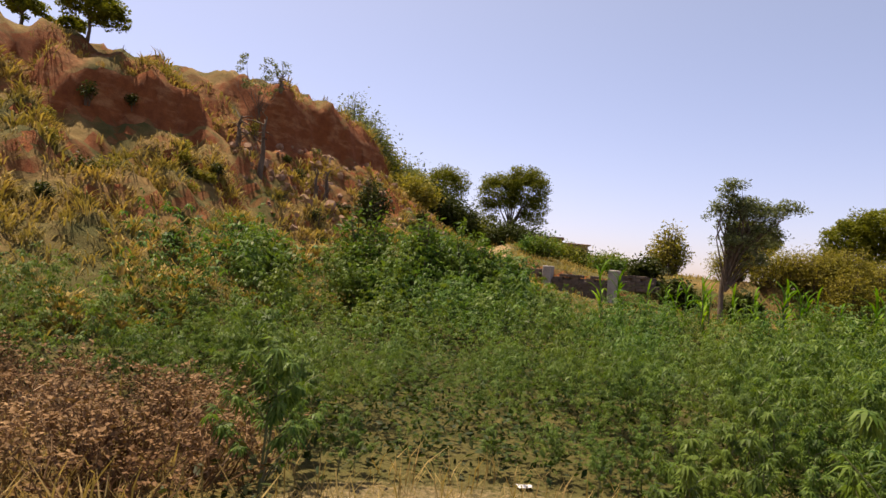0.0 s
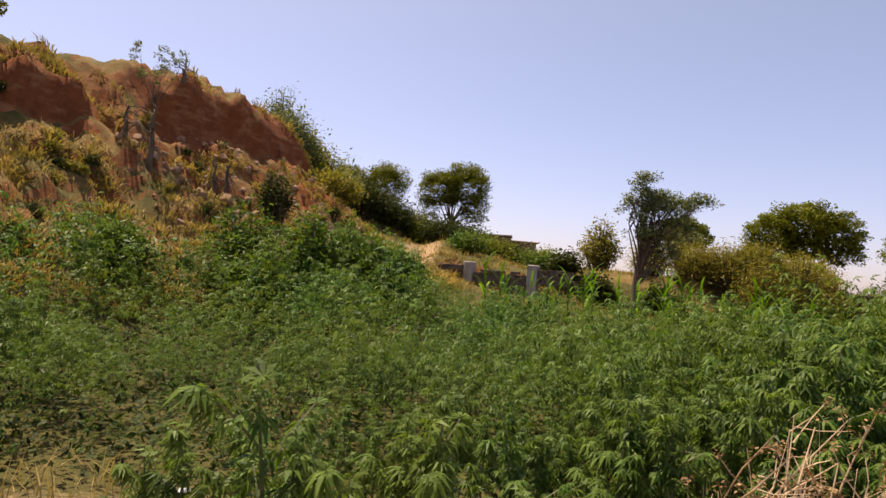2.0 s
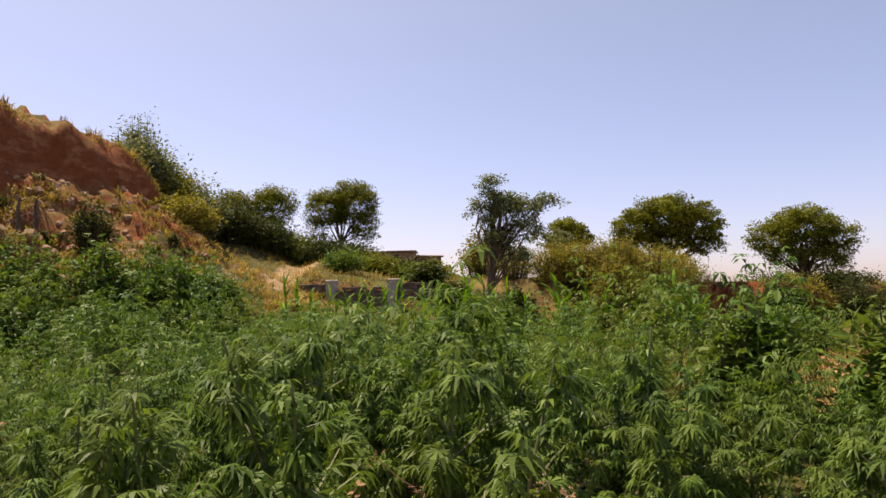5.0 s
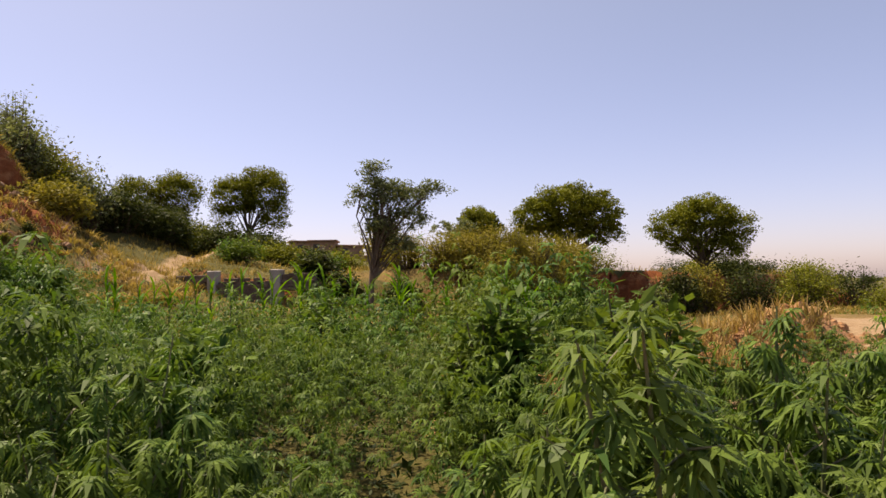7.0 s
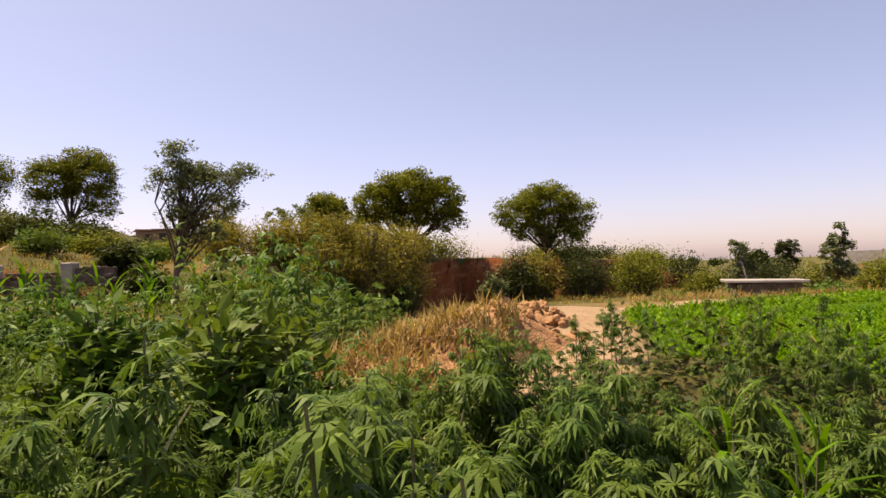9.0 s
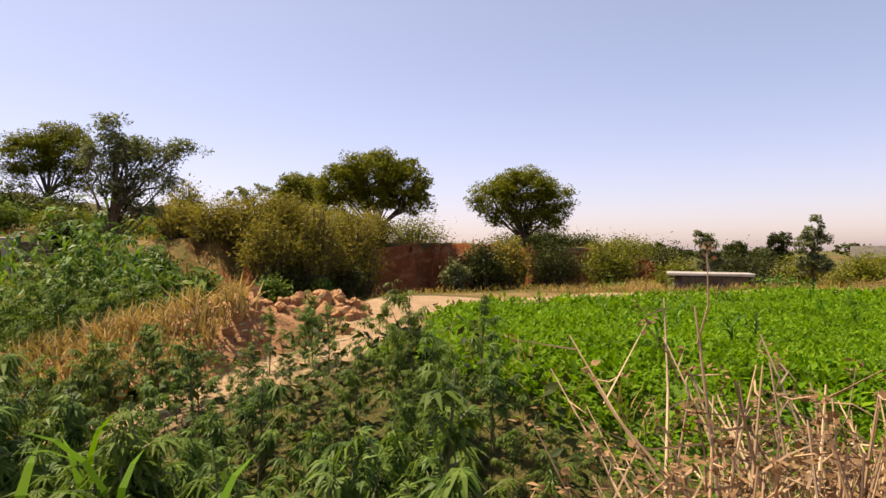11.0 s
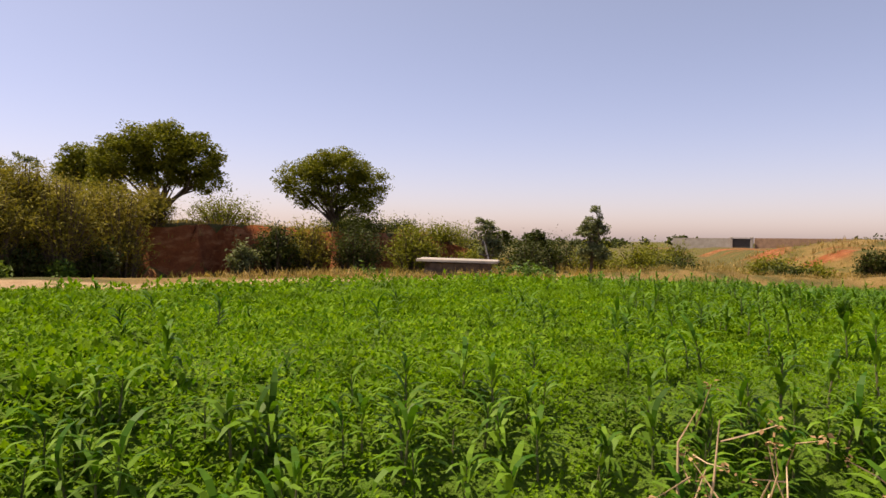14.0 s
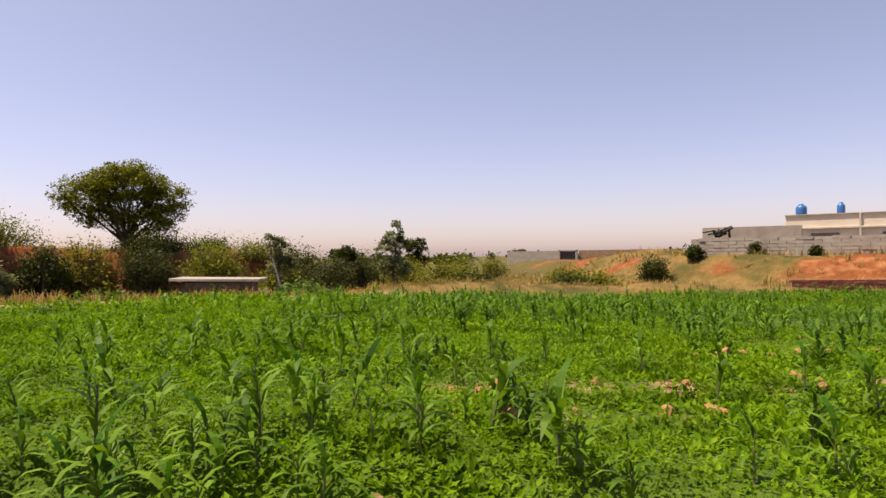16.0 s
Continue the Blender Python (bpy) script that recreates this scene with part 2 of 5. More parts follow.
def height(x, y):
    x, y = np.asarray(x, float), np.asarray(y, float)
    x, y = np.broadcast_arrays(x, y)
    n = fbm(x * 0.22, y * 0.22, 3) - 0.5
    fine = fbm(x * 1.1, y * 1.1, 9) - 0.5
    z = n * 0.25 + fine * 0.10
    # trodden bund along the walk
    off = y - near_edge(x)
    z = z * smooth(-0.4, 1.2, off) + 0.28 * (1 - smooth(-0.4, 1.2, off)) * smooth(-14, -4, y)
    # sown field, a little higher, sinking again before the bank
    rim = y - field_edge(x)
    sown = smooth(0, 3, x - weed_edge(y))
    z = z + sown * (0.12 * smooth(0, 1.5, off) * (1 - smooth(20, 28, y)) + (0.42 + 0.8 * n + 0.3 * fine) * smooth(32, 40, x) * smooth(-1.2, 1.2, rim) * (1 - smooth(2.0, 6.5, rim)) * (1 - smooth(46, 54, x)))
    z = z + np.interp(x, (16, 18, 20, 28, 34, 40), (1.10, 1.05, 0.92, 0.82, 0.48, 0.1)) * smooth(0, 3.2, off) * smooth(-4.0, 0.6, x - weed_edge(y)) * (1 - smooth(2.4 - 1.2 * smooth(24, 28, x), 7.5 - 3.0 * smooth(24, 28, x), rim))
    z = z + 0.10 * np.exp(-((x - 29.6) / 2.6) ** 2 - ((y - 18.7) / 0.8) ** 2)
    # slope on the left, up to the far houses
    left = 1 - smooth(10, 17, x)
    z = z + left * (0.062 * np.clip(y - 16, 0, 18) + np.interp(x, (-2, 4, 9), (0.185, 0.10, 0.02)) * np.clip(y - 33, 0, 24) + 2.6 * smooth(58, 76, y))
    # terrace with an eroded front
    edge = np.interp(x, (2, 4.5, 8, 10, 13, 16, 19, 22, 24, 30, 36, 44, 54), (36, 34.3, 32.1, 30.5, 29, 28.5, 29.5, 33.0, 34.2, 36, 38.5, 41, 44)) + (n * 2.2 + fine * 1.2 + (vnoise(x * 1.5, y * 0.35, 14) - 0.5) * 1.5) * smooth(9, 12, x)
    on = smooth(1.5, 3.5, x) * np.interp(x, (3, 10, 15), (0.42, 0.5, 1.0)) * (1 - smooth(38, 52, x))
    z = z + on * (2.35 + n * 0.4) * smooth(-0.5, np.interp(x, (8, 9, 12, 16, 20, 22, 26), (0.3, 2.0, 3.5, 2.4, 0.8, 0.0, 0.1)), y - edge)
    z = z + smooth(10, 17, x) * (1 - smooth(22, 46, x)) * 0.05 * np.clip(y - 44, 0, 34)
    # bank of orange earth on the right, with the houses on its top
    s1, s2 = ((x - 52.8) - (y - 16.8)) * 0.707, x - 58.2
    top = smooth(-2.2, 2.0, np.minimum(s1, s2) + n * 3.0)
    z = z + top * (1.42 + n * 0.5 - 0.35 * smooth(22, 34, y)) + 0.9 * np.exp(-((x - 72) / 7.5) ** 2 - ((y - 29) / 6.0) ** 2)
    # hill with two cut faces
    u, v = hill_uv(x, y)
    w = u + n * 1.3 + fine * 0.5
    plain = np.interp(w, (-8.5, -5, -1.2, 1.2, 2.9, 6.0, 9.6, 40), (0, 1.0, 2.9, 4.7, 6.0, 9.1, 9.7, 9.9))
    cut = np.interp(w, (-8.5, -5, -1.2, 1.2, 3.85, 4.05, 4.6, 6.2, 9.6, 40), (0, 1.0, 2.9, 4.7, 6.5, 8.0, 9.1, 9.6, 9.9, 9.9))
    nick = np.interp(w, (-8.5, -5, -1.2, 1.2, 2.75, 2.95, 6.0, 9.6, 40), (0, 1.0, 2.9, 4.7, 6.0, 7.7, 9.2, 9.7, 9.9))
    cw = smooth(8.0, 10.0, v) * (1 - smooth(18.5, 19.8, v))
    nw = smooth(0.0, 1.2, v) * (1 - smooth(5.2, 6.4, v))
    hz = plain * (1 - cw) * (1 - nw) + cut * cw + nick * nw * (1 - cw)
    end = 1 - smooth(17.0, 25.0, v) * 0.72 - smooth(25, 40, v) * 0.28
    side = smooth(-60, -30, v)
    hz = hz * np.interp(v, (-10, 2, 8, 12, 15, 18), (0.94, 0.96, 0.98, 0.965, 0.93, 0.87)) * end * side
    z = z + hz * (1 + 0.05 * fine) + (fine * 0.75 + (fbm(x * 0.9, y * 0.9, 71) - 0.5) * 1.1) * smooth(-5, -1, u) * (1 - smooth(5, 8, u)) * side * end
    # far country: gently rolling
    far = smooth(90, 260, np.hypot(x - 15, y))
    return z * (1 - far) + far * (0.4 + 2.2 * (vnoise(x * 0.006, y * 0.006, 5) - 0.3))


def strips(x, y):
    """Bare strips of soil across the near corner of the field, 0 to 1."""
    deep, wide = x * 0.69 + y * 0.72, x * 0.72 - y * 0.69
    sway = (vnoise(wide * 0.5, deep * 0.2, 6) - 0.5) * 0.5
    rows = sum(k * np.exp(-((deep - d - sway) / w) ** 2) * smooth(w0, w0 + 1.2, wide) * (1 - smooth(w1, w1 + 2.0, wide)) for d, w, w0, w1, k in ((18.75, 0.16, 14.6, 17.0, 0.8), (19.45, 0.19, 14.2, 21.0, 1.0), (20.9, 0.20, 16.6, 24.0, 0.9), (22.6, 0.16, 17.5, 24.0, 0.6)))
    return np.clip(rows * smooth(0.30, 0.48, fbm(x * 1.3, y * 1.3, 4)), 0, 1)


def mesh_of(name, verts, faces, mats, mat_index=None, shade=False):
    """A mesh from arrays; faces: arrays of quads or of triangles."""
    me = bpy.data.meshes.new(name)
    verts = np.asarray(verts, np.float32)
    groups = [np.asarray(f, np.int32) for f in (faces if isinstance(faces, list) else [faces])]
    loops = np.concatenate([g.ravel() for g in groups])
    sizes = np.concatenate([np.full(len(g), g.shape[1], np.int32) for g in groups])
    me.vertices.add(len(verts))
    me.vertices.foreach_set("co", verts.ravel())
    me.loops.add(len(loops))
    me.loops.foreach_set("vertex_index", loops)
    me.polygons.add(len(sizes))
    me.polygons.foreach_set("loop_start", np.concatenate([[0], np.cumsum(sizes)[:-1]]).astype(np.int32))
    me.polygons.foreach_set("loop_total", sizes)
    for m in mats if isinstance(mats, (list, tuple)) else [mats]:
        me.materials.append(m)
    if mat_index is not None:
        me.polygons.foreach_set("material_index", np.asarray(mat_index, np.int32))
    me.polygons.foreach_set("use_smooth", np.full(len(sizes), shade))
    me.update(calc_edges=True)
    return me


def turn(yaw, tilt, lean):
    """Rotation matrices: lean about z by lean, tilted over by tilt, then turned by yaw."""
    cy, sy, ct, st, cl, sl = np.cos(yaw), np.sin(yaw), np.cos(tilt), np.sin(tilt), np.cos(lean), np.sin(lean)
    z, o = np.zeros_like(yaw), np.ones_like(yaw)
    rz = np.stack([np.stack([cy, -sy, z], -1), np.stack([sy, cy, z], -1), np.stack([z, z, o], -1)], -2)
    rx = np.stack([np.stack([o, z, z], -1), np.stack([z, ct, -st], -1), np.stack([z, st, ct], -1)], -2)
    rl = np.stack([np.stack([cl, -sl, z], -1), np.stack([sl, cl, z], -1), np.stack([z, z, o], -1)], -2)
    return rz @ rx @ rl


def spread(verts, quads, places, mats, scales):
    """Copies of one small shape, at places, turned by mats and scaled: arrays of all their points and quads."""
    verts, quads = np.asarray(verts, float), np.asarray(quads, int)
    sc = np.asarray(scales, float)
    sc = sc[:, None, None] if sc.ndim == 1 else sc[:, None, :]
    v = np.einsum("nij,nkj->nki", mats, verts[None] * sc) + np.asarray(places)[:, None, :]
    f = quads[None] + (np.arange(len(places)) * len(verts))[:, None, None]
    return v.reshape(-1, 3), f.reshape(-1, quads.shape[1])


def joined(pieces):
    vs, fs, k = [], [], 0
    for v, f in pieces:
        vs.append(v), fs.append(np.asarray(f) + k)
        k += len(v)
    return np.concatenate(vs), np.concatenate(fs)


def tube(points, radii, sides=6):
    """A tapered limb along points, closed at its end; quads."""
    p, r = np.asarray(points, float), np.asarray(radii, float)
    d = np.gradient(p, axis=0)
    d /= np.linalg.norm(d, axis=1)[:, None] + 1e-9
    ref = np.where(np.abs(d[:, 2:3]) > 0.9, [[1.0, 0, 0]], [[0, 0, 1.0]])
    a = np.cross(d, ref)
    a /= np.linalg.norm(a, axis=1)[:, None] + 1e-9
    b = np.cross(d, a)
    ang = np.arange(sides) * 2 * np.pi / sides
    v = p[:, None] + r[:, None, None] * (np.cos(ang)[None, :, None] * a[:, None] + np.sin(ang)[None, :, None] * b[:, None])
    i = np.arange(len(p) - 1)[:, None] * sides
    j = np.arange(sides)[None]
    f = np.stack([i + j, i + (j + 1) % sides, i + sides + (j + 1) % sides, i + sides + j], -1).reshape(-1, 4)
    return v.reshape(-1, 3), f


def part(name, me, parent, label=""):
    ob = new(name, me)
    ob.parent = parent
    if label:
        ob["label"] = label
    return ob


def root(name, x, y, z, label, category, group="", kind="", rz=0.0):
    ob = new(name)
    ob.empty_display_size = 0.1
    ob.matrix_basis = pose(x, y, z, 0, 0, rz)
    return tagged(ob, label, category, group, kind)


def box(cx, cy, cz, sx, sy, sz, bevel=0.0, wob=0.0, rng=None):
    """A block with chamfered upright edges and top; points and quads, base at cz."""
    b = min(bevel, sx * 0.4, sy * 0.4)
    x, y = sx / 2, sy / 2
    ring = np.array([(-x + b, -y), (x - b, -y), (x, -y + b), (x, y - b), (x - b, y), (-x + b, y), (-x, y - b), (-x, -y + b)])
    lev = [(0, 1.0), (sz - b, 1.0), (sz, 1 - 2 * b / max(sx, sy) if b else 1.0)]
    v = np.concatenate([np.c_[ring * k, np.full(8, h)] for h, k in lev])
    if wob and rng is not None:
        v += rng.normal(0, wob, v.shape)
    v += (cx, cy, cz)
    f = [(i + l * 8, (i + 1) % 8 + l * 8, (i + 1) % 8 + l * 8 + 8, i + l * 8 + 8) for l in range(2) for i in range(8)]
    f += [(16, 17, 18, 19), (16, 19, 20, 23), (20, 21, 22, 23), (3, 2, 1, 0), (7, 4, 3, 0), (7, 6, 5, 4)]
    return v, np.array(f)


def lines(*spans):
    """Grid lines: spans of (from, to, step)."""
    out = []
    for a, b, s in spans:
        out.extend(np.arange(a, b - s * 0.25, s))
    return np.array(out + [spans[-1][1]])


# ---- the ground, one sheet to the horizon ----
gx = lines((-2600, -600, 250), (-600, -120, 40), (-120, -30, 5), (-30, -22, 0.8), (-22, 2, 0.2), (2, 62, 0.42), (62, 130, 2.0), (130, 600, 30), (600, 2600, 250))
gy = lines((-2600, -500, 260), (-500, -60, 40), (-60, -6, 4), (-6, 12, 0.45), (12, 42, 0.22), (42, 64, 0.6), (64, 130, 2.0), (130, 600, 30), (600, 2600, 250))
GX, GY = np.meshgrid(gx, gy)
GZ = height(GX, GY)
nx, ny = len(gx), len(gy)
idx = np.arange(nx * ny).reshape(ny, nx)
gf = np.stack([idx[:-1, :-1], idx[:-1, 1:], idx[1:, 1:], idx[1:, :-1]], -1).reshape(-1, 4)
me = mesh_of("ground", np.stack([GX, GY, GZ], -1).reshape(-1, 3), gf, M_GROUND, shade=True)
U, V = hill_uv(GX, GY)
spot = fbm(GX * 0.35, GY * 0.35, 21)
in_field = smooth(-0.5, 0.8, GX - weed_edge(GY)) * (1 - smooth(-0.8, 0.3, GY - field_edge(GX))) * smooth(0.0, 0.9, GY - near_edge(GX))
bare = strips(GX, GY)
weeds = (1 - smooth(-0.5, 1, GX - weed_edge(GY))) * smooth(2.6, 3.6, GY) * (1 - smooth(-4.5, -2.5, U)) * (1 - smooth(20, 27, GY))
bank_top = smooth(17, 26, GY) * smooth(-6, 0, GX) * smooth(0.42, 0.55, spot) * 0.28
far_green = smooth(70, 140, np.hypot(GX, GY)) * 0.45 * smooth(0.4, 0.6, vnoise(GX * 0.02, GY * 0.02, 4))
green = np.clip(in_field * 0.75 * (1 - bare) + far_green * 0.4, 0, 1)
olive = np.clip(weeds * 1.0 + bank_top * 1.6 + far_green + smooth(24, 34, GY) * smooth(-8, 0, GX) * 0.70, 0, 1) * (1 - 0.8 * smooth(9, 11, GX) * (1 - smooth(20, 24, GX)) * smooth(22, 24, GY) * (1 - smooth(32, 35, GY)))
past = GY - field_edge(GX)
track = smooth(-0.3, 0.4, past) * (1 - smooth(0, 1.8, past - np.interp(GX, (15, 20, 26, 34), (1.4, 1.0, 0.7, 0.6)) + (spot - 0.5) * 4)) * smooth(12, 14, GX) * (1 - smooth(29, 40, GX))
walkway = np.exp(-((GX - np.interp(GY, (18, 24, 30, 36, 44), (-0.5, -0.9, 0.4, 1.6, 2.0))) / 1.1) ** 2) * smooth(28, 33, GY) * (1 - smooth(44, 48, GY))
strip = (1 - smooth(1.0, 1.7, np.hypot((GX - 0.6) * 0.55, GY - 4.9))) * 0.35
litter_bed = (1 - smooth(0.8, 1.15, np.hypot((GX + 4.2) / 2.9, (GY - 5.8) / 2.5))) * 0.55
sand = np.clip(track * 0.8 + walkway + strip + bare * in_field * 0.8 + (1 - smooth(-0.6, 0.5, GY - near_edge(GX))) * smooth(-6, 0, GY) * 0.6, 0, 1)
berm = smooth(-2.5, -0.5, np.minimum(((GX - 52.8) - (GY - 16.8)) * 0.707, GX - 58.2)) * (1 - smooth(6, 12, np.minimum(((GX - 52.8) - (GY - 16.8)) * 0.707, GX - 58.2)))
hill_earth = smooth(0, 2.0, U) * (1 - smooth(5.0, 6.6, U)) * smooth(0.46, 0.58, spot) * smooth(-3, 1, V) * (1 - smooth(18, 21, V)) * 0.45
scree = smooth(-1.2, 0.6, U) * (1 - smooth(4.2, 5.0, U)) * smooth(8, 10.5, V) * (1 - smooth(18.5, 20.5, V)) * (0.35 + 0.6 * smooth(0.4, 0.55, spot))
red = np.clip(litter_bed * 0.6 + scree + hill_earth + berm * 0.55 * smooth(0.3, 0.6, spot) + 0.5 * np.exp(-(((GX - 15.5) / 2.5) ** 2 + ((GY - 23.5) / 2.0) ** 2)), 0, 1)
for key, val in (("green", green), ("olive", olive), ("sand", np.clip(sand + berm * 0.10, 0, 1)), ("red", red)):
    me.attributes.new(key, "FLOAT", "POINT").data.foreach_set("value", np.asarray(val, np.float32).ravel())
tagged(new("ground", me), "dry grassy earth with red cut slopes, a sandy track and a sown field", "ground", kind="structure")

# ---- plants ----
LEAF = (np.array([(0, 0, 0), (0.5, 0.42, 0.06), (0, 1, 0), (-0.5, 0.42, 0.06)]), np.array([(0, 1, 2, 3)]))


def leaves_at(rng, pts, size, up=0.3, long=1.0):
    """Leaves at points: each a small folded blade turned at random, loosely facing up."""
    n = len(pts)
    m = turn(rng.uniform(0, 2 * np.pi, n), rng.normal(up, 0.75, n), rng.uniform(0, 2 * np.pi, n))
    s = size * rng.uniform(0.6, 1.4, n)
    return spread(LEAF[0], LEAF[1], pts, m, np.stack([s, s * long, s], -1))


def tree(name, x, y, z, crowns, trunk_h, trunk_r, mat, leaf, count, label, category="tree", lean=(0, 0), seed=1, stems=1, long=1.5, limbs=16, clump=0.11, hollow=0.35, group="", fork=0.35):
    """A tree or tall shrub. crowns: rounded masses (dx, dy, z above the foot, rx, ry, rz)."""
    rng = np.random.default_rng(seed)
    ob = root(name, x, y, z, label, category, group)
    cr = np.array(crowns, float)
    vol = cr[:, 3] * cr[:, 4] * cr[:, 5]
    n_cl = max(14, int(count / 60))
    pick = rng.choice(len(cr), n_cl, p=vol / vol.sum())
    d = rng.normal(0, 1, (n_cl, 3))
    d /= np.linalg.norm(d, axis=1)[:, None]
    d[:, 2] = np.where(d[:, 2] < -0.8, -d[:, 2] * 0.6, d[:, 2])
    rad = rng.uniform(hollow, 1.0, n_cl) ** 0.5 * rng.uniform(0.80, 1.0, n_cl)
    cen = cr[pick, :3] + d * rad[:, None] * cr[pick, 3:]
    top = np.array([lean[0], lean[1], trunk_h])
    wood = []
    for s in range(stems):
        off = np.array([0, 0, 0]) if stems == 1 else np.append(rng.normal(0, 0.22, 2), 0)
        tp = top + (np.append(rng.normal(0, 0.5, 2), rng.normal(0, 0.2)) if stems > 1 else 0)
        k = np.linspace(0, 1, 6)[:, None]
        line = off + (tp - off) * k + np.sin(k * 3.1) * np.array([[rng.normal(0, 0.06), rng.normal(0, 0.06), 0]]) * trunk_h
        line[0, 2] -= 0.25
        wood.append(tube(line, trunk_r * np.array([1.35, 1.05, 0.95, 0.88, 0.80, 0.7]), 8))
        for c in cen[rng.choice(n_cl, min(limbs, n_cl), replace=False)]:
            st = tp + (off - tp) * rng.uniform(0, fork)
            mid = st + (c - st) * 0.5 + rng.normal(0, 0.10, 3) * np.linalg.norm(c - st) + (0, 0, 0.08 * np.linalg.norm(c - st))
            wood.append(tube([st, (st + mid) / 2 + rng.normal(0, 0.03, 3), mid, (mid + c) / 2, c], trunk_r * np.array([0.42, 0.30, 0.2, 0.12, 0.05]), 5))
            for _ in range(2):
                e = mid + (c - mid) * rng.uniform(0.3, 0.9) + rng.normal(0, 0.28, 3) * cr[0, 3:] * 0.6
                wood.append(tube([mid, (mid + e) / 2 + rng.normal(0, 0.04, 3), e], trunk_r * np.array([0.22, 0.15, 0.05]), 4))
    v, f = joined(wood)
    part("trunk", mesh_of("trunk", v, f, M_BARK, shade=True), ob)
    size = np.mean(cr[:, 3:]) * clump * 2
    per = int(count / n_cl)
    ball = rng.normal(0, 1, (n_cl, per, 3))
    ball *= (rng.uniform(0.15, 1, (n_cl, per, 1)) ** 0.45) / np.linalg.norm(ball, axis=2)[:, :, None]
    pts = (cen[:, None] + ball * size * 1.42 * np.array([1, 1, 0.6]) * rng.uniform(0.6, 1.25, (n_cl, 1, 1))).reshape(-1, 3)
    v, f = leaves_at(rng, pts, leaf, long=long)
    part("crown", mesh_of("crown", v, f, mat), ob)
    return ob


def shrub(name, x, y, w, h, mat, leaf, count, label, seed, category="bush", long=2.2, spiky=0.0, group="", z=None, depth=None):
    """A bush with several stems from the ground, its foliage in uneven sprays."""
    rng = np.random.default_rng(seed)
    ob = root(name, x, y, float(height(x, y)) - 0.05 if z is None else z, label, category, group)
    n = max(12, count // 45)
    a, r = rng.uniform(0, 2 * np.pi, n), np.sqrt(rng.uniform(0, 1, n))
    dep = w if depth is None else depth
    tipz = h * np.clip(1.05 - 0.62 * r ** 2.2 + rng.normal(0, 0.10, n), 0.25, 1.15)
    tip = np.stack([np.cos(a) * r * w / 2, np.sin(a) * r * dep / 2, tipz], -1)
    foot = tip * np.array([0.35, 0.35, 0]) + np.append(rng.normal(0, 0.05, 2), 0)
    wood, pts = [], []
    per = count // n
    for k in range(n):
        mid = foot[k] * 0.5 + tip[k] * 0.5 + np.array([0, 0, 0.12 * h])
        if k % 2 == 0:
            wood.append(tube([foot[k] - (0, 0, 0.2), mid, tip[k]], [0.035 * h ** 0.5, 0.02 * h ** 0.5, 0.006], 4))
        t = rng.beta(2.2, 1.2, per)[:, None]
        line = (1 - t) ** 2 * foot[k] + 2 * t * (1 - t) * mid + t ** 2 * tip[k]
        pts.append(line + rng.normal(0, 0.085, (per, 3)) * max(w, 0.6) * (1 - spiky * t))
    v, f = joined(wood)
    part("stem", mesh_of("stem", v, f, M_BARK), ob)
    pts = np.concatenate(pts)
    pts[:, 2] = np.abs(pts[:, 2])
    v, f = leaves_at(rng, pts, leaf, up=0.8 if spiky else 0.3, long=long)
    part("foliage", mesh_of("foliage", v, f, mat), ob)
    return ob


def blade(n=3, droop=0.5, w=0.06):
    """An arching grass blade of unit length."""
    t = np.linspace(0, 1, n + 1)
    ang = 0.25 + t * droop * 1.9
    y = np.concatenate([[0], np.cumsum(np.sin(ang[:-1]))]) / n
    z = np.concatenate([[0], np.cumsum(np.cos(ang[:-1]))]) / n
    wd = w * np.sin(np.clip(t * 0.85 + 0.16, 0, 1) * np.pi) ** 0.7
    wd[-1] = w * 0.05
    v = np.concatenate([np.stack([-wd / 2, y, z + wd * 0.25], -1), np.stack([wd / 2, y, z + wd * 0.25], -1)])
    f = np.array([(i, i + n + 1, i + n + 2, i + 1) for i in range(n)])
    return v, f


def palmate(fingers, wide=0.20):
    """A hemp leaf: narrow fingers fanned about a point, drooping; unit length."""
    out = []
    for a in np.linspace(-1.75, 1.75, fingers):
        ln = 1.0 - 0.26 * abs(a)
        v = np.array([(0, 0, 0), (wide / 2 * ln, 0.5 * ln, -0.04), (0, ln, -0.42), (-wide / 2 * ln, 0.5 * ln, -0.04)])
        ca, sa = math.cos(a), math.sin(a)
        v = v @ np.array([(ca, sa, 0), (-sa, ca, 0), (0, 0, 1)])
        out.append((v, np.array([(0, 1, 2, 3)])))
    return joined(out)


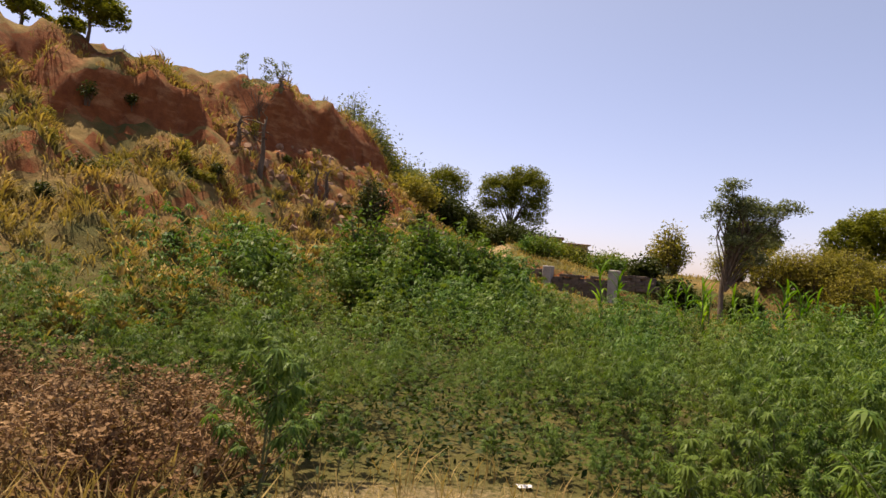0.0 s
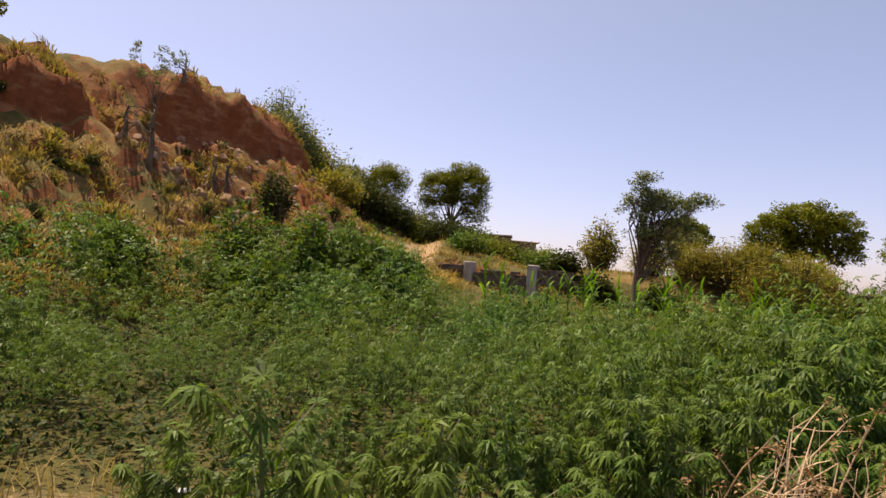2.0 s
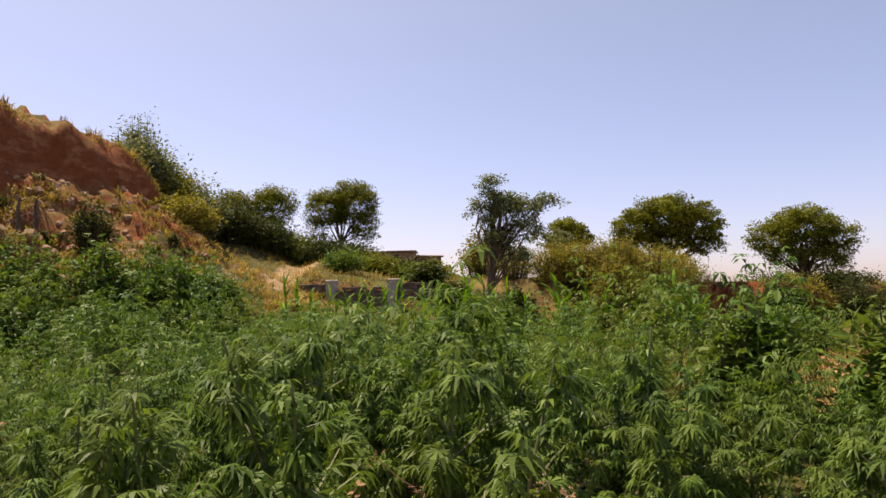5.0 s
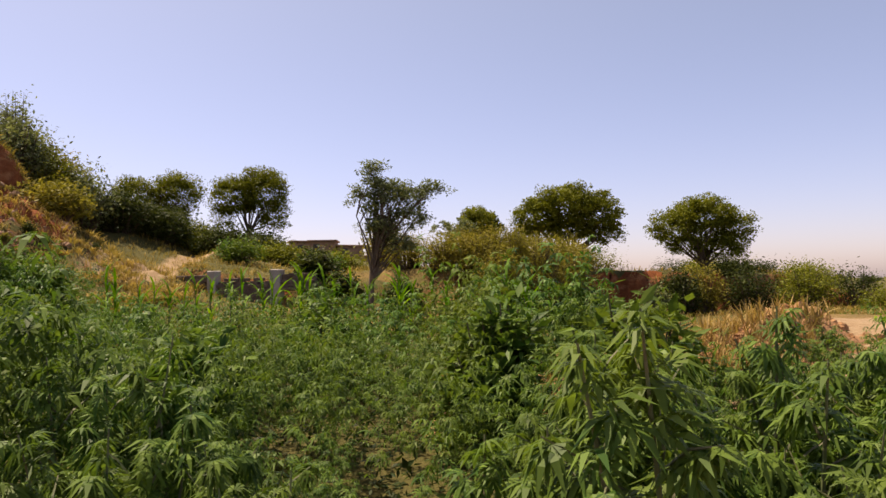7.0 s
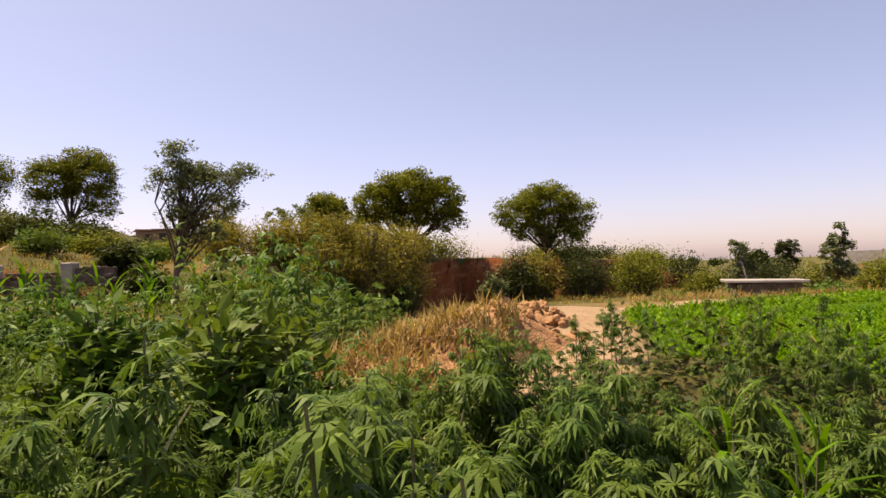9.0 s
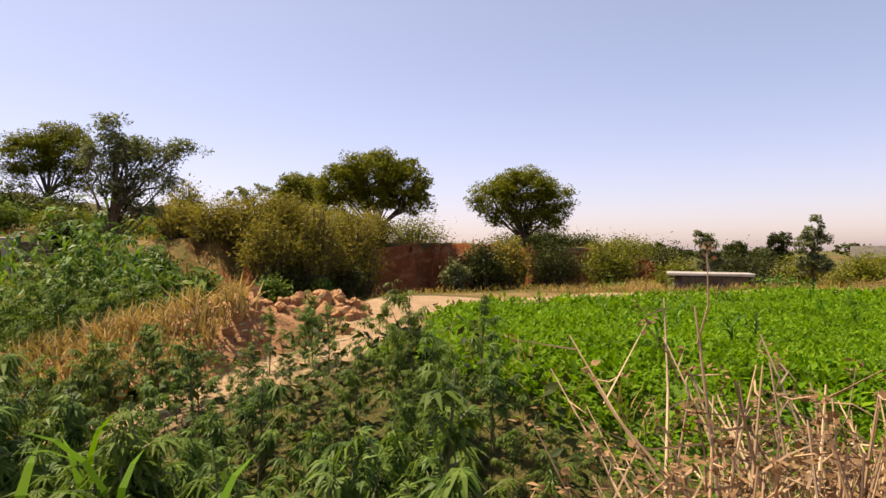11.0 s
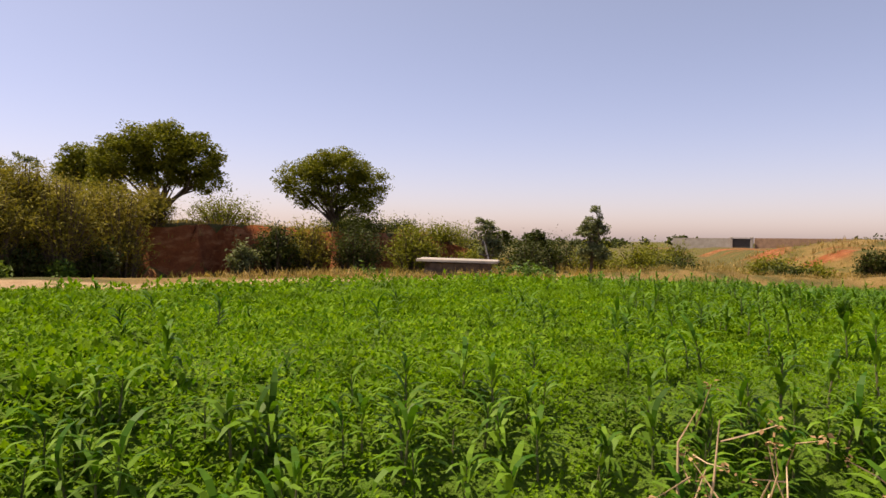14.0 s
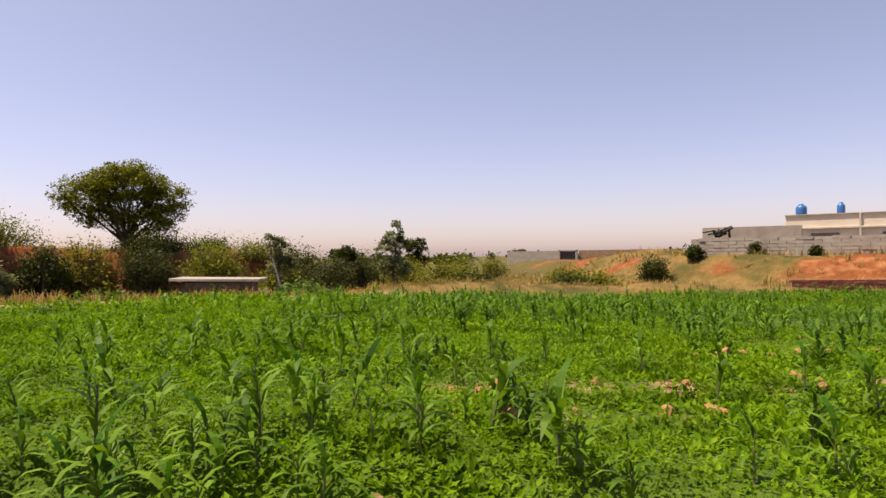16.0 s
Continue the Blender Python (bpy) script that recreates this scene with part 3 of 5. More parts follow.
def hemp_shape(rng, fingers, n_leaves, h=1.0):
    """One hemp plant of height h: points and quads of stems and of leaves."""
    stems = [tube([(0, 0, -0.05), (0.01, 0, 0.5 * h), (rng.normal(0, 0.03), rng.normal(0, 0.03), h)], [0.012, 0.008, 0.003], 4)]
    pos, yaw, tilt, size = [], [], [], []
    n_br = 8
    for k in range(n_br):
        b0, a = h * (0.12 + 0.75 * k / n_br), k * 2.4 + rng.normal(0, 0.3)
        ln = 0.34 * h * (1 - 0.72 * k / n_br) * rng.uniform(0.8, 1.25)
        e = np.array([math.cos(a) * ln, math.sin(a) * ln, b0 + ln * rng.uniform(0.5, 1.1)])
        stems.append(tube([(0, 0, b0), (e * (0.5, 0.5, 0) + (0, 0, (b0 + e[2]) / 2 + 0.02)), e], [0.006, 0.004, 0.002], 3))
        for t in rng.uniform(0.35, 1.05, max(2, n_leaves // n_br)):
            pos.append((e[0] * t, e[1] * t, b0 + (e[2] - b0) * t))
            yaw.append(a - np.pi / 2 + rng.normal(0, 0.9)), tilt.append(rng.normal(-0.25, 0.35)), size.append(h * rng.uniform(0.055, 0.115))
    for k in range(max(4, n_leaves // 5)):
        pos.append((rng.normal(0, 0.02), rng.normal(0, 0.02), h * rng.uniform(0.55, 1.0)))
        yaw.append(rng.uniform(0, 6.28)), tilt.append(rng.normal(0.05, 0.4)), size.append(h * rng.uniform(0.06, 0.125))
    v, f = palmate(fingers, 0.20 if fingers > 4 else 0.34)
    lv = spread(v, f, np.array(pos), turn(np.array(yaw), np.array(tilt), np.zeros(len(pos))), np.array(size))
    return joined(stems), lv


def whole(shape, places, yaws, scales, lean=0.12, rng=None):
    n = len(places)
    m = turn(np.asarray(yaws), rng.normal(0, lean, n), rng.uniform(0, 6.28, n))
    return spread(shape[0], shape[1], places, m, np.asarray(scales))


def stuff(name, pieces, mat, label, category):
    v, f = joined(pieces)
    return tagged(new(name, mesh_of(name, v, f, mat)), label, category, kind="stuff")


rng = np.random.default_rng(11)


def sample(n, x0, x1, y0, y1, keep):
    x, y = rng.uniform(x0, x1, n), rng.uniform(y0, y1, n)
    k = keep(x, y)
    return x[k], y[k]


def in_weeds(x, y):
    u, v = hill_uv(x, y)
    dry = (np.hypot((x + 4.2) / 2.7, (y - 5.8) / 2.4) < 1) | (np.hypot((x - 0.3) / 1.7, (y - 5.0) / 1.2) < 1)
    near = np.interp(x, (-20, 0.8, 1.2, 6, 9, 13, 16, 18), (4.6, 4.4, 2.9, 3.2, 3.6, 3.8, 3.6, 3.6))
    back = np.interp(x, (-12, -4, 0, 4, 6, 9, 12, 16), (19, 24, 30, 23, 21.5, 21, 19, 15)) + 4 * (vnoise(x * 0.5, y * 0.5, 2) - 0.5)
    dry |= (np.hypot((x - 4.4) / 1.0, (y - 3.7) / 1.0) < 1) | (np.hypot((x - 16.8) / 1.0, (y - 4.1) / 0.8) < 1) | (np.hypot((x - 7.2) / 0.6, (y - 4.1) / 0.7) < 1)
    dry |= np.hypot((x - 16.0) / 0.45, (y - 3.7) / 0.6) < 1
    dry |= (np.hypot((x - 14.0) / 3.2, (y - 9.7 + 0.3 * (x - 13.5)) / 1.0) < 1) | ((x > 14.8) & (y > 8.0) & (y < 13))
    return (x < weed_edge(y)) & (y > near) & (u < -5.6) & ~dry & (y < back)


def weed_height(x, y):
    low = 1 - 0.38 * smooth(1.5, 3.5, x) * (1 - smooth(11, 13, x)) * smooth(9, 13, y)
    low = low * (1 - 0.30 * smooth(13, 15.5, x) * smooth(4.6, 7.0, y))
    return low * np.interp(x, (-14, -4, 2, 6, 11, 15, 18), (1.05, 0.95, 0.90, 1.15, 1.30, 1.15, 0.8)) * (-0.02 + 1.25 * fbm(x * 0.55, y * 0.55, 31) + 0.75 * vnoise(x * 1.3, y * 1.3, 32))


hemps = [hemp_shape(np.random.default_rng(40 + k), 7, 104) for k in range(4)]
hemps_mid = [hemp_shape(np.random.default_rng(50 + k), 5, 40) for k in range(4)]
hemps_far = [hemp_shape(np.random.default_rng(60 + k), 4, 30) for k in range(3)]
thin = lambda x, y: in_weeds(x, y) & (rng.uniform(0, 1, len(x)) < -0.35 + 2.1 * fbm(x * 0.8, y * 0.8, 77))

# hemp plants along the walk, each a thing of its own
hx, hy = sample(620, -3, 17, 2.8, 6.6, thin)
near_first = np.argsort(hy)[:280]
for k in near_first:
    s = float(weed_height(hx[k], hy[k])) * rng.uniform(0.8, 1.15)
    kind = k % 4
    ob = root("hemp_plant", hx[k], hy[k], float(height(hx[k], hy[k])), "tall green hemp plant with narrow fingered leaves", "hemp plant", "hemp plants beside the path")
    ob.matrix_basis = pose(hx[k], hy[k], float(height(hx[k], hy[k])), rng.normal(0, 5), rng.normal(0, 5), rng.uniform(0, 360)) @ Matrix.Scale(s, 4)
    if k in near_first[:4] or "hemp_leaves_%d" % kind not in bpy.data.meshes:
        if "hemp_leaves_%d" % kind not in bpy.data.meshes:
            mesh_of("hemp_stem_%d" % kind, hemps[kind][0][0], hemps[kind][0][1], M_STEM)
            mesh_of("hemp_leaves_%d" % kind, hemps[kind][1][0], hemps[kind][1][1], M_HEMP)
    part("stem", bpy.data.meshes["hemp_stem_%d" % kind], ob)
    part("leaves", bpy.data.meshes["hemp_leaves_%d" % kind], ob)

ex, ey = sample(150, 12.4, 16.9, 3.7, 8.2, in_weeds)
EXTRA = [(float(a), float(b), float(weed_height(a, b)) * rng.uniform(0.75, 1.1)) for a, b in zip(ex, ey)]
for k, (x, y, s) in enumerate(((12.45, 4.25, 1.6), (12.75, 4.5, 1.45), (12.2, 4.6, 1.40), (11.5, 4.6, 1.55), (11.2, 4.9, 1.35), (13.7, 4.9, 1.15), (14.3, 4.8, 1.1), (14.9, 5.2, 1.0), (14.0, 5.6, 1.05), (15.6, 4.9, 1.0), (10.2, 4.5, 1.35), (15.3, 5.9, 0.85), (16.2, 5.8, 0.8), (16.3, 6.5, 0.7), (15.0, 7.0, 0.75), (13.2, 6.2, 1.0), (14.4, 6.4, 0.9), *EXTRA)):
    z = float(height(x, y))
    ob = root("hemp_plant", x, y, z, "very tall bushy dark green hemp plant" if s > 1.25 else "tall green hemp plant with narrow fingered leaves", "hemp plant", "hemp plants beside the path")
    ob.matrix_basis = pose(x, y, z, 3 * (k % 3 - 1), 3 * (k % 2), 71 * k) @ Matrix.Scale(s, 4)
    part("stem", bpy.data.meshes["hemp_stem_%d" % (k % 4)], ob)
    part("leaves", bpy.data.meshes["hemp_leaves_%d" % (k % 4)], ob)

pieces = []
hx, hy = sample(3000, -18, 17.5, 6.2, 12.5, thin)
for k in range(4):
    s = slice(k, None, 4)
    pl = np.stack([hx[s], hy[s], height(hx[s], hy[s])], -1)
    pieces.append(whole(hemps_mid[k][1], pl, rng.uniform(0, 6.28, len(pl)), weed_height(hx[s], hy[s]) * rng.uniform(0.75, 1.2, len(pl)), rng=rng))
stuff("hemp_thicket", pieces, M_HEMP, "dense thicket of green hemp plants", "hemp thicket")
pieces = []
hx, hy = sample(8500, -24, 16, 12.0, 31, thin)
for k in range(3):
    s = slice(k, None, 3)
    pl = np.stack([hx[s], hy[s], height(hx[s], hy[s])], -1)
    pieces.append(whole(hemps_far[k][1], pl, rng.uniform(0, 6.28, len(pl)), weed_height(hx[s], hy[s]) * rng.uniform(0.8, 1.5, len(pl)) * np.array(1.35), rng=rng))
stuff("weed_thicket", pieces, M_WEED, "rank green weeds filling the hollow before the hill", "weeds")
# low undergrowth between the tall weeds; the shade of the gaps is in its leaf colour
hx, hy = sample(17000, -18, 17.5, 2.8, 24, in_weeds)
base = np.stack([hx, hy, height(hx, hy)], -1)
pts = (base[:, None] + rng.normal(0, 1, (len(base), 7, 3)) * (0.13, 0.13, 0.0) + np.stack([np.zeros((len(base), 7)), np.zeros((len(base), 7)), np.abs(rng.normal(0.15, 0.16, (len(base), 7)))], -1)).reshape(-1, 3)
stuff("undergrowth", [leaves_at(rng, pts, 0.045, long=2.0)], M_UNDER, "low leafy undergrowth between the weeds, darkened by shade put into its colour", "undergrowth")

# sown field: leafy cover and young sorghum
def in_field_at(x, y):
    spotty = fbm(x * 0.35, y * 0.35, 21)
    gap = rng.uniform(0, 1, len(x)) < strips(x, y) * 0.95
    return (x > weed_edge(y) + 0.1) & (y < field_edge(x) - 0.2) & (y > near_edge(x) + 0.5 * spotty) & ~gap


pieces = []
for n, y0, y1, size, per in ((34000, -2.5, 5.5, 0.036, 14), (34000, 5.5, 11.5, 0.056, 10), (15000, 11.5, 21, 0.095, 8)):
    fx, fy = sample(n, 15 if y0 < 10 else 14.5, 32 if y0 < 0 else 52, y0, y1, in_field_at)
    k = (fx < 28) | (rng.uniform(0, 1, len(fx)) < 0.5)
    fx, fy = fx[k], fy[k]
    b = np.repeat(np.stack([fx, fy, height(fx, fy) - 0.01], -1), per, 0)
    b[:, :2] += rng.normal(0, 0.08, (len(b), 2))
    b[:, 2] += np.abs(rng.normal(0, 0.55, len(b))) * size
    m = turn(rng.uniform(0, 6.28, len(b)), rng.normal(0.55, 0.5, len(b)), rng.normal(0, 0.5, len(b)))
    s = size * rng.uniform(0.5, 1.5, len(b)) * np.repeat(0.45 + 1.1 * fbm(fx * 0.8, fy * 0.8, 13), per)
    pieces.append(spread(LEAF[0], LEAF[1], b, m, np.stack([s * 0.5, s, s], -1)))
stuff("fodder_crop", pieces, M_CROP, "low bright green fodder crop covering the field", "crop")


def sorghum_shape(rng):
    lv = []
    for k in range(10):
        t = k / 9
        v, f = blade(4, rng.uniform(0.75, 1.35), 0.135)
        ln = rng.uniform(0.5, 0.75) * (1 - 0.3 * abs(t - 0.5))
        m = turn(np.array([k * 3.0 + rng.normal(0, 0.4)]), np.array([rng.normal(0, 0.14) - 0.45 + 0.35 * t]), np.array([0.0]))
        lv.append(spread(v, f, np.array([(0, 0, 0.08 + 0.45 * t)]), m, np.array([ln])))
    return tube([(0, 0, -0.05), (0, 0, 0.3), (0.01, 0, 0.62)], [0.02, 0.016, 0.006], 5), joined(lv)


sorg = [sorghum_shape(np.random.default_rng(80 + k)) for k in range(4)]
for k in range(4):
    mesh_of("sorghum_stalk_%d" % k, sorg[k][0][0], sorg[k][0][1], M_STEM)
    mesh_of("sorghum_leaves_%d" % k, sorg[k][1][0], sorg[k][1][1], M_SORGHUM)


def sorghum(x, y, s, k):
    ob = root("sorghum_plant", x, y, 0, "young green sorghum plant with arching strap leaves", "sorghum plant", "sorghum plants in the field")
    ob.matrix_basis = pose(x, y, float(height(x, y)), rng.normal(0, 6), rng.normal(0, 6), rng.uniform(0, 360)) @ Matrix.Scale(s, 4)
    part("stalk", bpy.data.meshes["sorghum_stalk_%d" % (k % 4)], ob)
    part("leaves", bpy.data.meshes["sorghum_leaves_%d" % (k % 4)], ob)


row_rng = np.random.default_rng(61)
for k in range(130):
    u = row_rng.uniform(0, 1)
    x, y = 18.2 + 6.0 * u, 5.3 - 2.8 * u + row_rng.normal(0, 0.45)
    if y > near_edge(x) + 1.2:
        sorghum(x, y, row_rng.uniform(0.26, 0.46), k)
fx, fy = sample(2600, 18, 30, 0.5, 8.5, lambda x, y: in_field_at(x, y) & (y > near_edge(x) + 0.9) & (rng.uniform(0, 1, len(x)) < (0.03 + 0.75 * smooth(18.5, 22, x)) * smooth(0.44, 0.58, fbm(x * 0.7, y * 0.7, 88))))
for k in range(min(170, len(fx))):
    sorghum(fx[k], fy[k], rng.uniform(0.24, 0.44), k)
pieces = []
fx, fy = sample(8000, 16, 52, 0, 20, lambda x, y: (x > weed_edge(y) + 0.3) & (y < field_edge(x)) & ((y > 5.5) | (x > 27)) & (rng.uniform(0, 1, len(x)) < 0.035 + 0.42 * smooth(-2, 6, x * 0.75 - y - 10)))
for k in range(4):
    s = slice(k, None, 4)
    pl = np.stack([fx[s], fy[s], height(fx[s], fy[s])], -1)
    pieces.append(whole(sorg[k][1], pl, rng.uniform(0, 6.28, len(pl)), rng.uniform(0.24, 0.46, len(pl)), rng=rng))
stuff("sorghum_stand", pieces, M_SORGHUM, "stand of young dark green sorghum across the field", "sorghum")
# taller reed-like cane before the bank
def cane_shape(r):
    lv = []
    for k in range(13):
        t = k / 12
        v, f = blade(4, r.uniform(0.6, 1.1), 0.075)
        m = turn(np.array([k * 2.6 + r.normal(0, 0.5)]), np.array([r.normal(0, 0.15) - 0.2 + 0.3 * t]), np.array([0.0]))
        lv.append(spread(v, f, np.array([(0, 0, 0.1 + 0.75 * t)]), m, np.array([r.uniform(0.3, 0.5)])))
    return joined([tube([(0, 0, -0.05), (0.01, 0, 0.5), (0.0, 0.02, 0.95)], [0.012, 0.01, 0.004], 5)]), joined(lv)


for k in range(3):
    cs = cane_shape(np.random.default_rng(90 + k))
    mesh_of("cane_stalk_%d" % k, cs[0][0], cs[0][1], M_STEM)
    mesh_of("cane_leaves_%d" % k, cs[1][0], cs[1][1], M_CROP)
CANES = [(13.4, 15.2, 1.7), (13.8, 15.4, 1.5), (13.1, 15.0, 1.4), (13.6, 14.7, 1.3), (14.2, 15.0, 1.2), (14.5, 4.7, 0.85), (14.8, 4.9, 0.85), (15.1, 4.6, 0.8), (14.7, 5.3, 0.8)]
cane_rng = np.random.default_rng(33)
CANES += [(4.2 + 0.36 * k + cane_rng.normal(0, 0.2), 19.6 - 0.10 * k + cane_rng.normal(0, 0.5), cane_rng.uniform(1.35, 1.75)) for k in range(26)]
for k, (x, y, s) in enumerate(CANES):
    ob = root("cane_plant", x, y, 0, "tall green cane with long narrow arching leaves", "cane", "canes among the weeds")
    ob.matrix_basis = pose(x, y, float(height(x, y)), 0, 4 * (k % 3 - 1), 77 * k) @ Matrix.Scale(s * 1.3, 4)
    part("stalk", bpy.data.meshes["cane_stalk_%d" % (k % 3)], ob)
    part("leaves", bpy.data.meshes["cane_leaves_%d" % (k % 3)], ob)

# dry grass on the hill, the banks and the track's edges
def tufts(n, x0, x1, y0, y1, keep, size, per, w=0.05):
    x, y = sample(n, x0, x1, y0, y1, keep)
    b = np.repeat(np.stack([x, y, height(x, y) - 0.02], -1), per, 0)
    b[:, :2] += rng.normal(0, 0.10, (len(b), 2))
    m = turn(rng.uniform(0, 6.28, len(b)), rng.normal(-0.1, 0.3, len(b)), np.zeros(len(b)))
    s = size * rng.uniform(0.5, 1.5, len(b)) * np.repeat(rng.uniform(0.6, 1.3, len(x)), per)
    bb = blade(2, 0.5, w)
    return spread(bb[0], bb[1], b, m, np.stack([s, s, s], -1))


def on_hill(x, y):
    u, v = hill_uv(x, y)
    face = (v > 8.5) & (v < 19) & (u > 2.6) & (u < 4.6)
    cave = (v > 0.3) & (v < 6) & (u > 1.8) & (u < 3.2)
    return (u > -7.0) & (u < 5.2) & (v > -22) & (v < 24) & ~face & ~cave & (fbm(x * 0.7, y * 0.7, 51) + rng.normal(0, 0.06, len(x)) > 0.41)


stuff("hill_grass", [tufts(9000, -30, 4, 6, 42, on_hill, 0.22, 7, 0.12)], M_DRYGRASS, "straw-coloured dry grass tufts on the hillside", "dry grass")
ok_bank = lambda x, y: (y > field_edge(x) + 0.6) & (x > -2) & (y > 20 - 1.0 * (x > 14)) & (fbm(x * 0.4, y * 0.4, 8) > 0.40)
stuff("bank_grass", [tufts(11000, -2, 58, 17, 50, ok_bank, 0.28, 5, 0.10)], M_TUSSOCK, "dry yellow grass along the track and the bank", "dry grass")
stuff("rim_grass", [tufts(2600, 22, 44, 12, 18, lambda x, y: (y > field_edge(x) + 0.9) & (y < field_edge(x) + 2.6) & (fbm(x * 0.5, y * 0.5, 28) > 0.42), 0.20, 9, 0.06)], M_DRYGRASS, "pinkish dry grass along the edge of the field", "dry grass")
stuff("verge_grass", [tufts(1500, -8, 20, 3.3, 7.4, lambda x, y: ~in_weeds(x, y) & (x < weed_edge(y) + 0.5), 0.34, 8, 0.03)], M_DRYGRASS, "sparse dry grass beside the path", "dry grass")
stuff("berm_grass", [tufts(2600, 48, 75, 5, 45, lambda x, y: fbm(x * 0.5, y * 0.5, 18) > 0.52, 0.35, 6, 0.10)], M_DRYGRASS, "dry grass on the orange earth bank", "dry grass")


tx, ty = sample(5200, -30, 4, 6, 42, lambda x, y: on_hill(x, y) & (vnoise(x * 1.7, y * 1.7, 19) > 0.30))
per = 30
off = rng.normal(0, 1, (len(tx), per, 2)) * rng.uniform(0.10, 0.26, (len(tx), 1, 1))
bx, by = (tx[:, None] + off[:, :, 0]).ravel(), (ty[:, None] + off[:, :, 1]).ravel()
ang = np.arctan2(off[:, :, 0], -off[:, :, 1]).ravel() + np.pi + rng.normal(0, 0.5, len(bx))
ts = np.repeat(rng.uniform(0.22, 0.55, len(tx)), per) * rng.uniform(0.7, 1.2, len(bx))
tb = blade(2, 0.7, 0.11)
stuff("hill_tussocks", [spread(tb[0], tb[1], np.stack([bx, by, height(bx, by) - 0.03], -1), turn(ang, rng.normal(-0.25, 0.2, len(bx)), np.zeros(len(bx))), np.stack([ts, ts, ts], -1))], M_TUSSOCK, "olive-brown grass tussocks on the hillside", "grass tussocks")


rim_grass = lambda x, y: (np.abs(y - field_edge(x) - 1.6) < 1.1) & (x > 27)
stuff("rim_grass", [tufts(2600, 27, 50, 8, 20, rim_grass, 0.17, 8, 0.06)], M_DRYGRASS, "tall dry grass along the field's far edge", "dry grass")


def dry_weed(x, y, h, n, seed, lean=0.3, heads=True, thick=1.0, leaf=0.016, sway=0.30, label="withered brown weed with pale stalks and curled seed heads", name="dry_weed", mat=None):
    """A withered clump: forked stalks, with small curled heads."""
    r = np.random.default_rng(seed)
    ob = root(name, x, y, float(height(x, y)), label, "dry weed", "withered weeds")
    st, hd = [], []
    for k in range(n):
        a, ln = r.uniform(0, 6.28), h * r.uniform(0.55, 1.1)
        p0 = np.append(r.normal(0, 0.16, 2), -0.03)
        d = np.array([math.cos(a) * abs(r.normal(0, lean)) + sway, math.sin(a) * abs(r.normal(0, lean)), 1.0])
        p2 = p0 + d * ln
        p1 = (p0 + p2) / 2 + r.normal(0, 0.08, 3)
        st.append(tube([p0, (p0 + p1) / 2 + r.normal(0, 0.02, 3), p1, (p1 + p2) / 2 + r.normal(0, 0.03, 3), p2], np.array([0.0085, 0.0075, 0.0065, 0.005, 0.0025]) * thick, 5))
        for _ in range(4):
            t = r.uniform(0.4, 1.0)
            b = p0 + (p2 - p0) * t
            e = b + r.normal(0, 0.11, 3) + (0, 0, 0.08)
            st.append(tube([b, (b + e) / 2 + r.normal(0, 0.015, 3), e], np.array([0.004, 0.003, 0.0015]) * thick, 3))
            hd.append(e + r.normal(0, 0.015, (9, 3)))
    v, f = joined(st)
    part("stalk", mesh_of("stalk", v, f, mat or M_DRYSTEM), ob)
    if heads:
        v, f = leaves_at(r, np.concatenate(hd), leaf, long=1.6)
        part("seed_head", mesh_of("seed_head", v, f, M_SEEDHEAD), ob)["kind"] = "stuff"
    return ob


DRY = [(-5.6, 5.6), (-5.0, 6.6), (-4.3, 5.2), (-3.9, 6.3), (-3.2, 5.4), (-2.8, 6.6), (-2.2, 5.6), (-4.6, 7.4), (-3.4, 7.4), (-6.4, 6.8), (-6.0, 8.0), (-2.7, 4.9), (-5.2, 4.8), (-3.7, 4.6)]
for k, (x, y) in enumerate(DRY):
    dry_weed(x, y, 0.58, 24, 300 + k, 0.6, leaf=0.028, mat=M_LITTER if k % 3 else M_DRYSTEM)
    dry_weed(x + 0.35, y - 0.3, 0.5, 20, 340 + k, 0.8, leaf=0.028, mat=M_LITTER)
for k, (x, y, h, n) in enumerate(((4.0, 3.6, 1.10, 14), (4.35, 3.5, 1.0, 18), (4.7, 3.7, 0.95, 16), (4.2, 3.9, 1.05, 14), (6.6, 3.7, 0.95, 18), (6.95, 3.75, 0.9, 18), (15.75, 3.65, 1.05, 30), (15.9, 3.6, 0.9, 34), (15.7, 3.7, 1.35, 6), (21.25, 3.1, 0.75, 5), (21.45, 3.0, 0.6, 5), (22.3, 2.1, 0.5, 3), (3.0, 4.2, 0.5, 12))):
    dry_weed(x, y, h, n, 400 + k, 0.35, thick=1.05)
for k, (x, y, h, n) in enumerate(((16.55, 3.62, 1.35, 60), (16.75, 3.75, 1.25, 120), (16.95, 3.65, 1.3, 80), (16.7, 3.85, 1.5, 30), (17.15, 3.75, 1.2, 110), (16.8, 3.65, 1.1, 160), (17.05, 3.85, 1.1, 150))):
    dry_weed(x, y, h, n, 440 + k, 0.30 + 0.25 * (k % 2), thick=1.1, sway=0.08, label="pale heap of dead broken weed stalks beside the field")

# ---- trees and bushes, from the hill to the houses ----
def H(x, y):
    return float(height(x, y))


def tall(name, x, y, crowns, trunk_h, trunk_r, mat, leaf, count, label, **more):
    """A tree whose crown masses are given by their true heights above the datum."""
    z = H(x, y)
    return tree(name, x, y, z, [(a, b, c - z, rx, ry, rz) for a, b, c, rx, ry, rz in crowns], trunk_h, trunk_r, mat, leaf, count, label, **more)


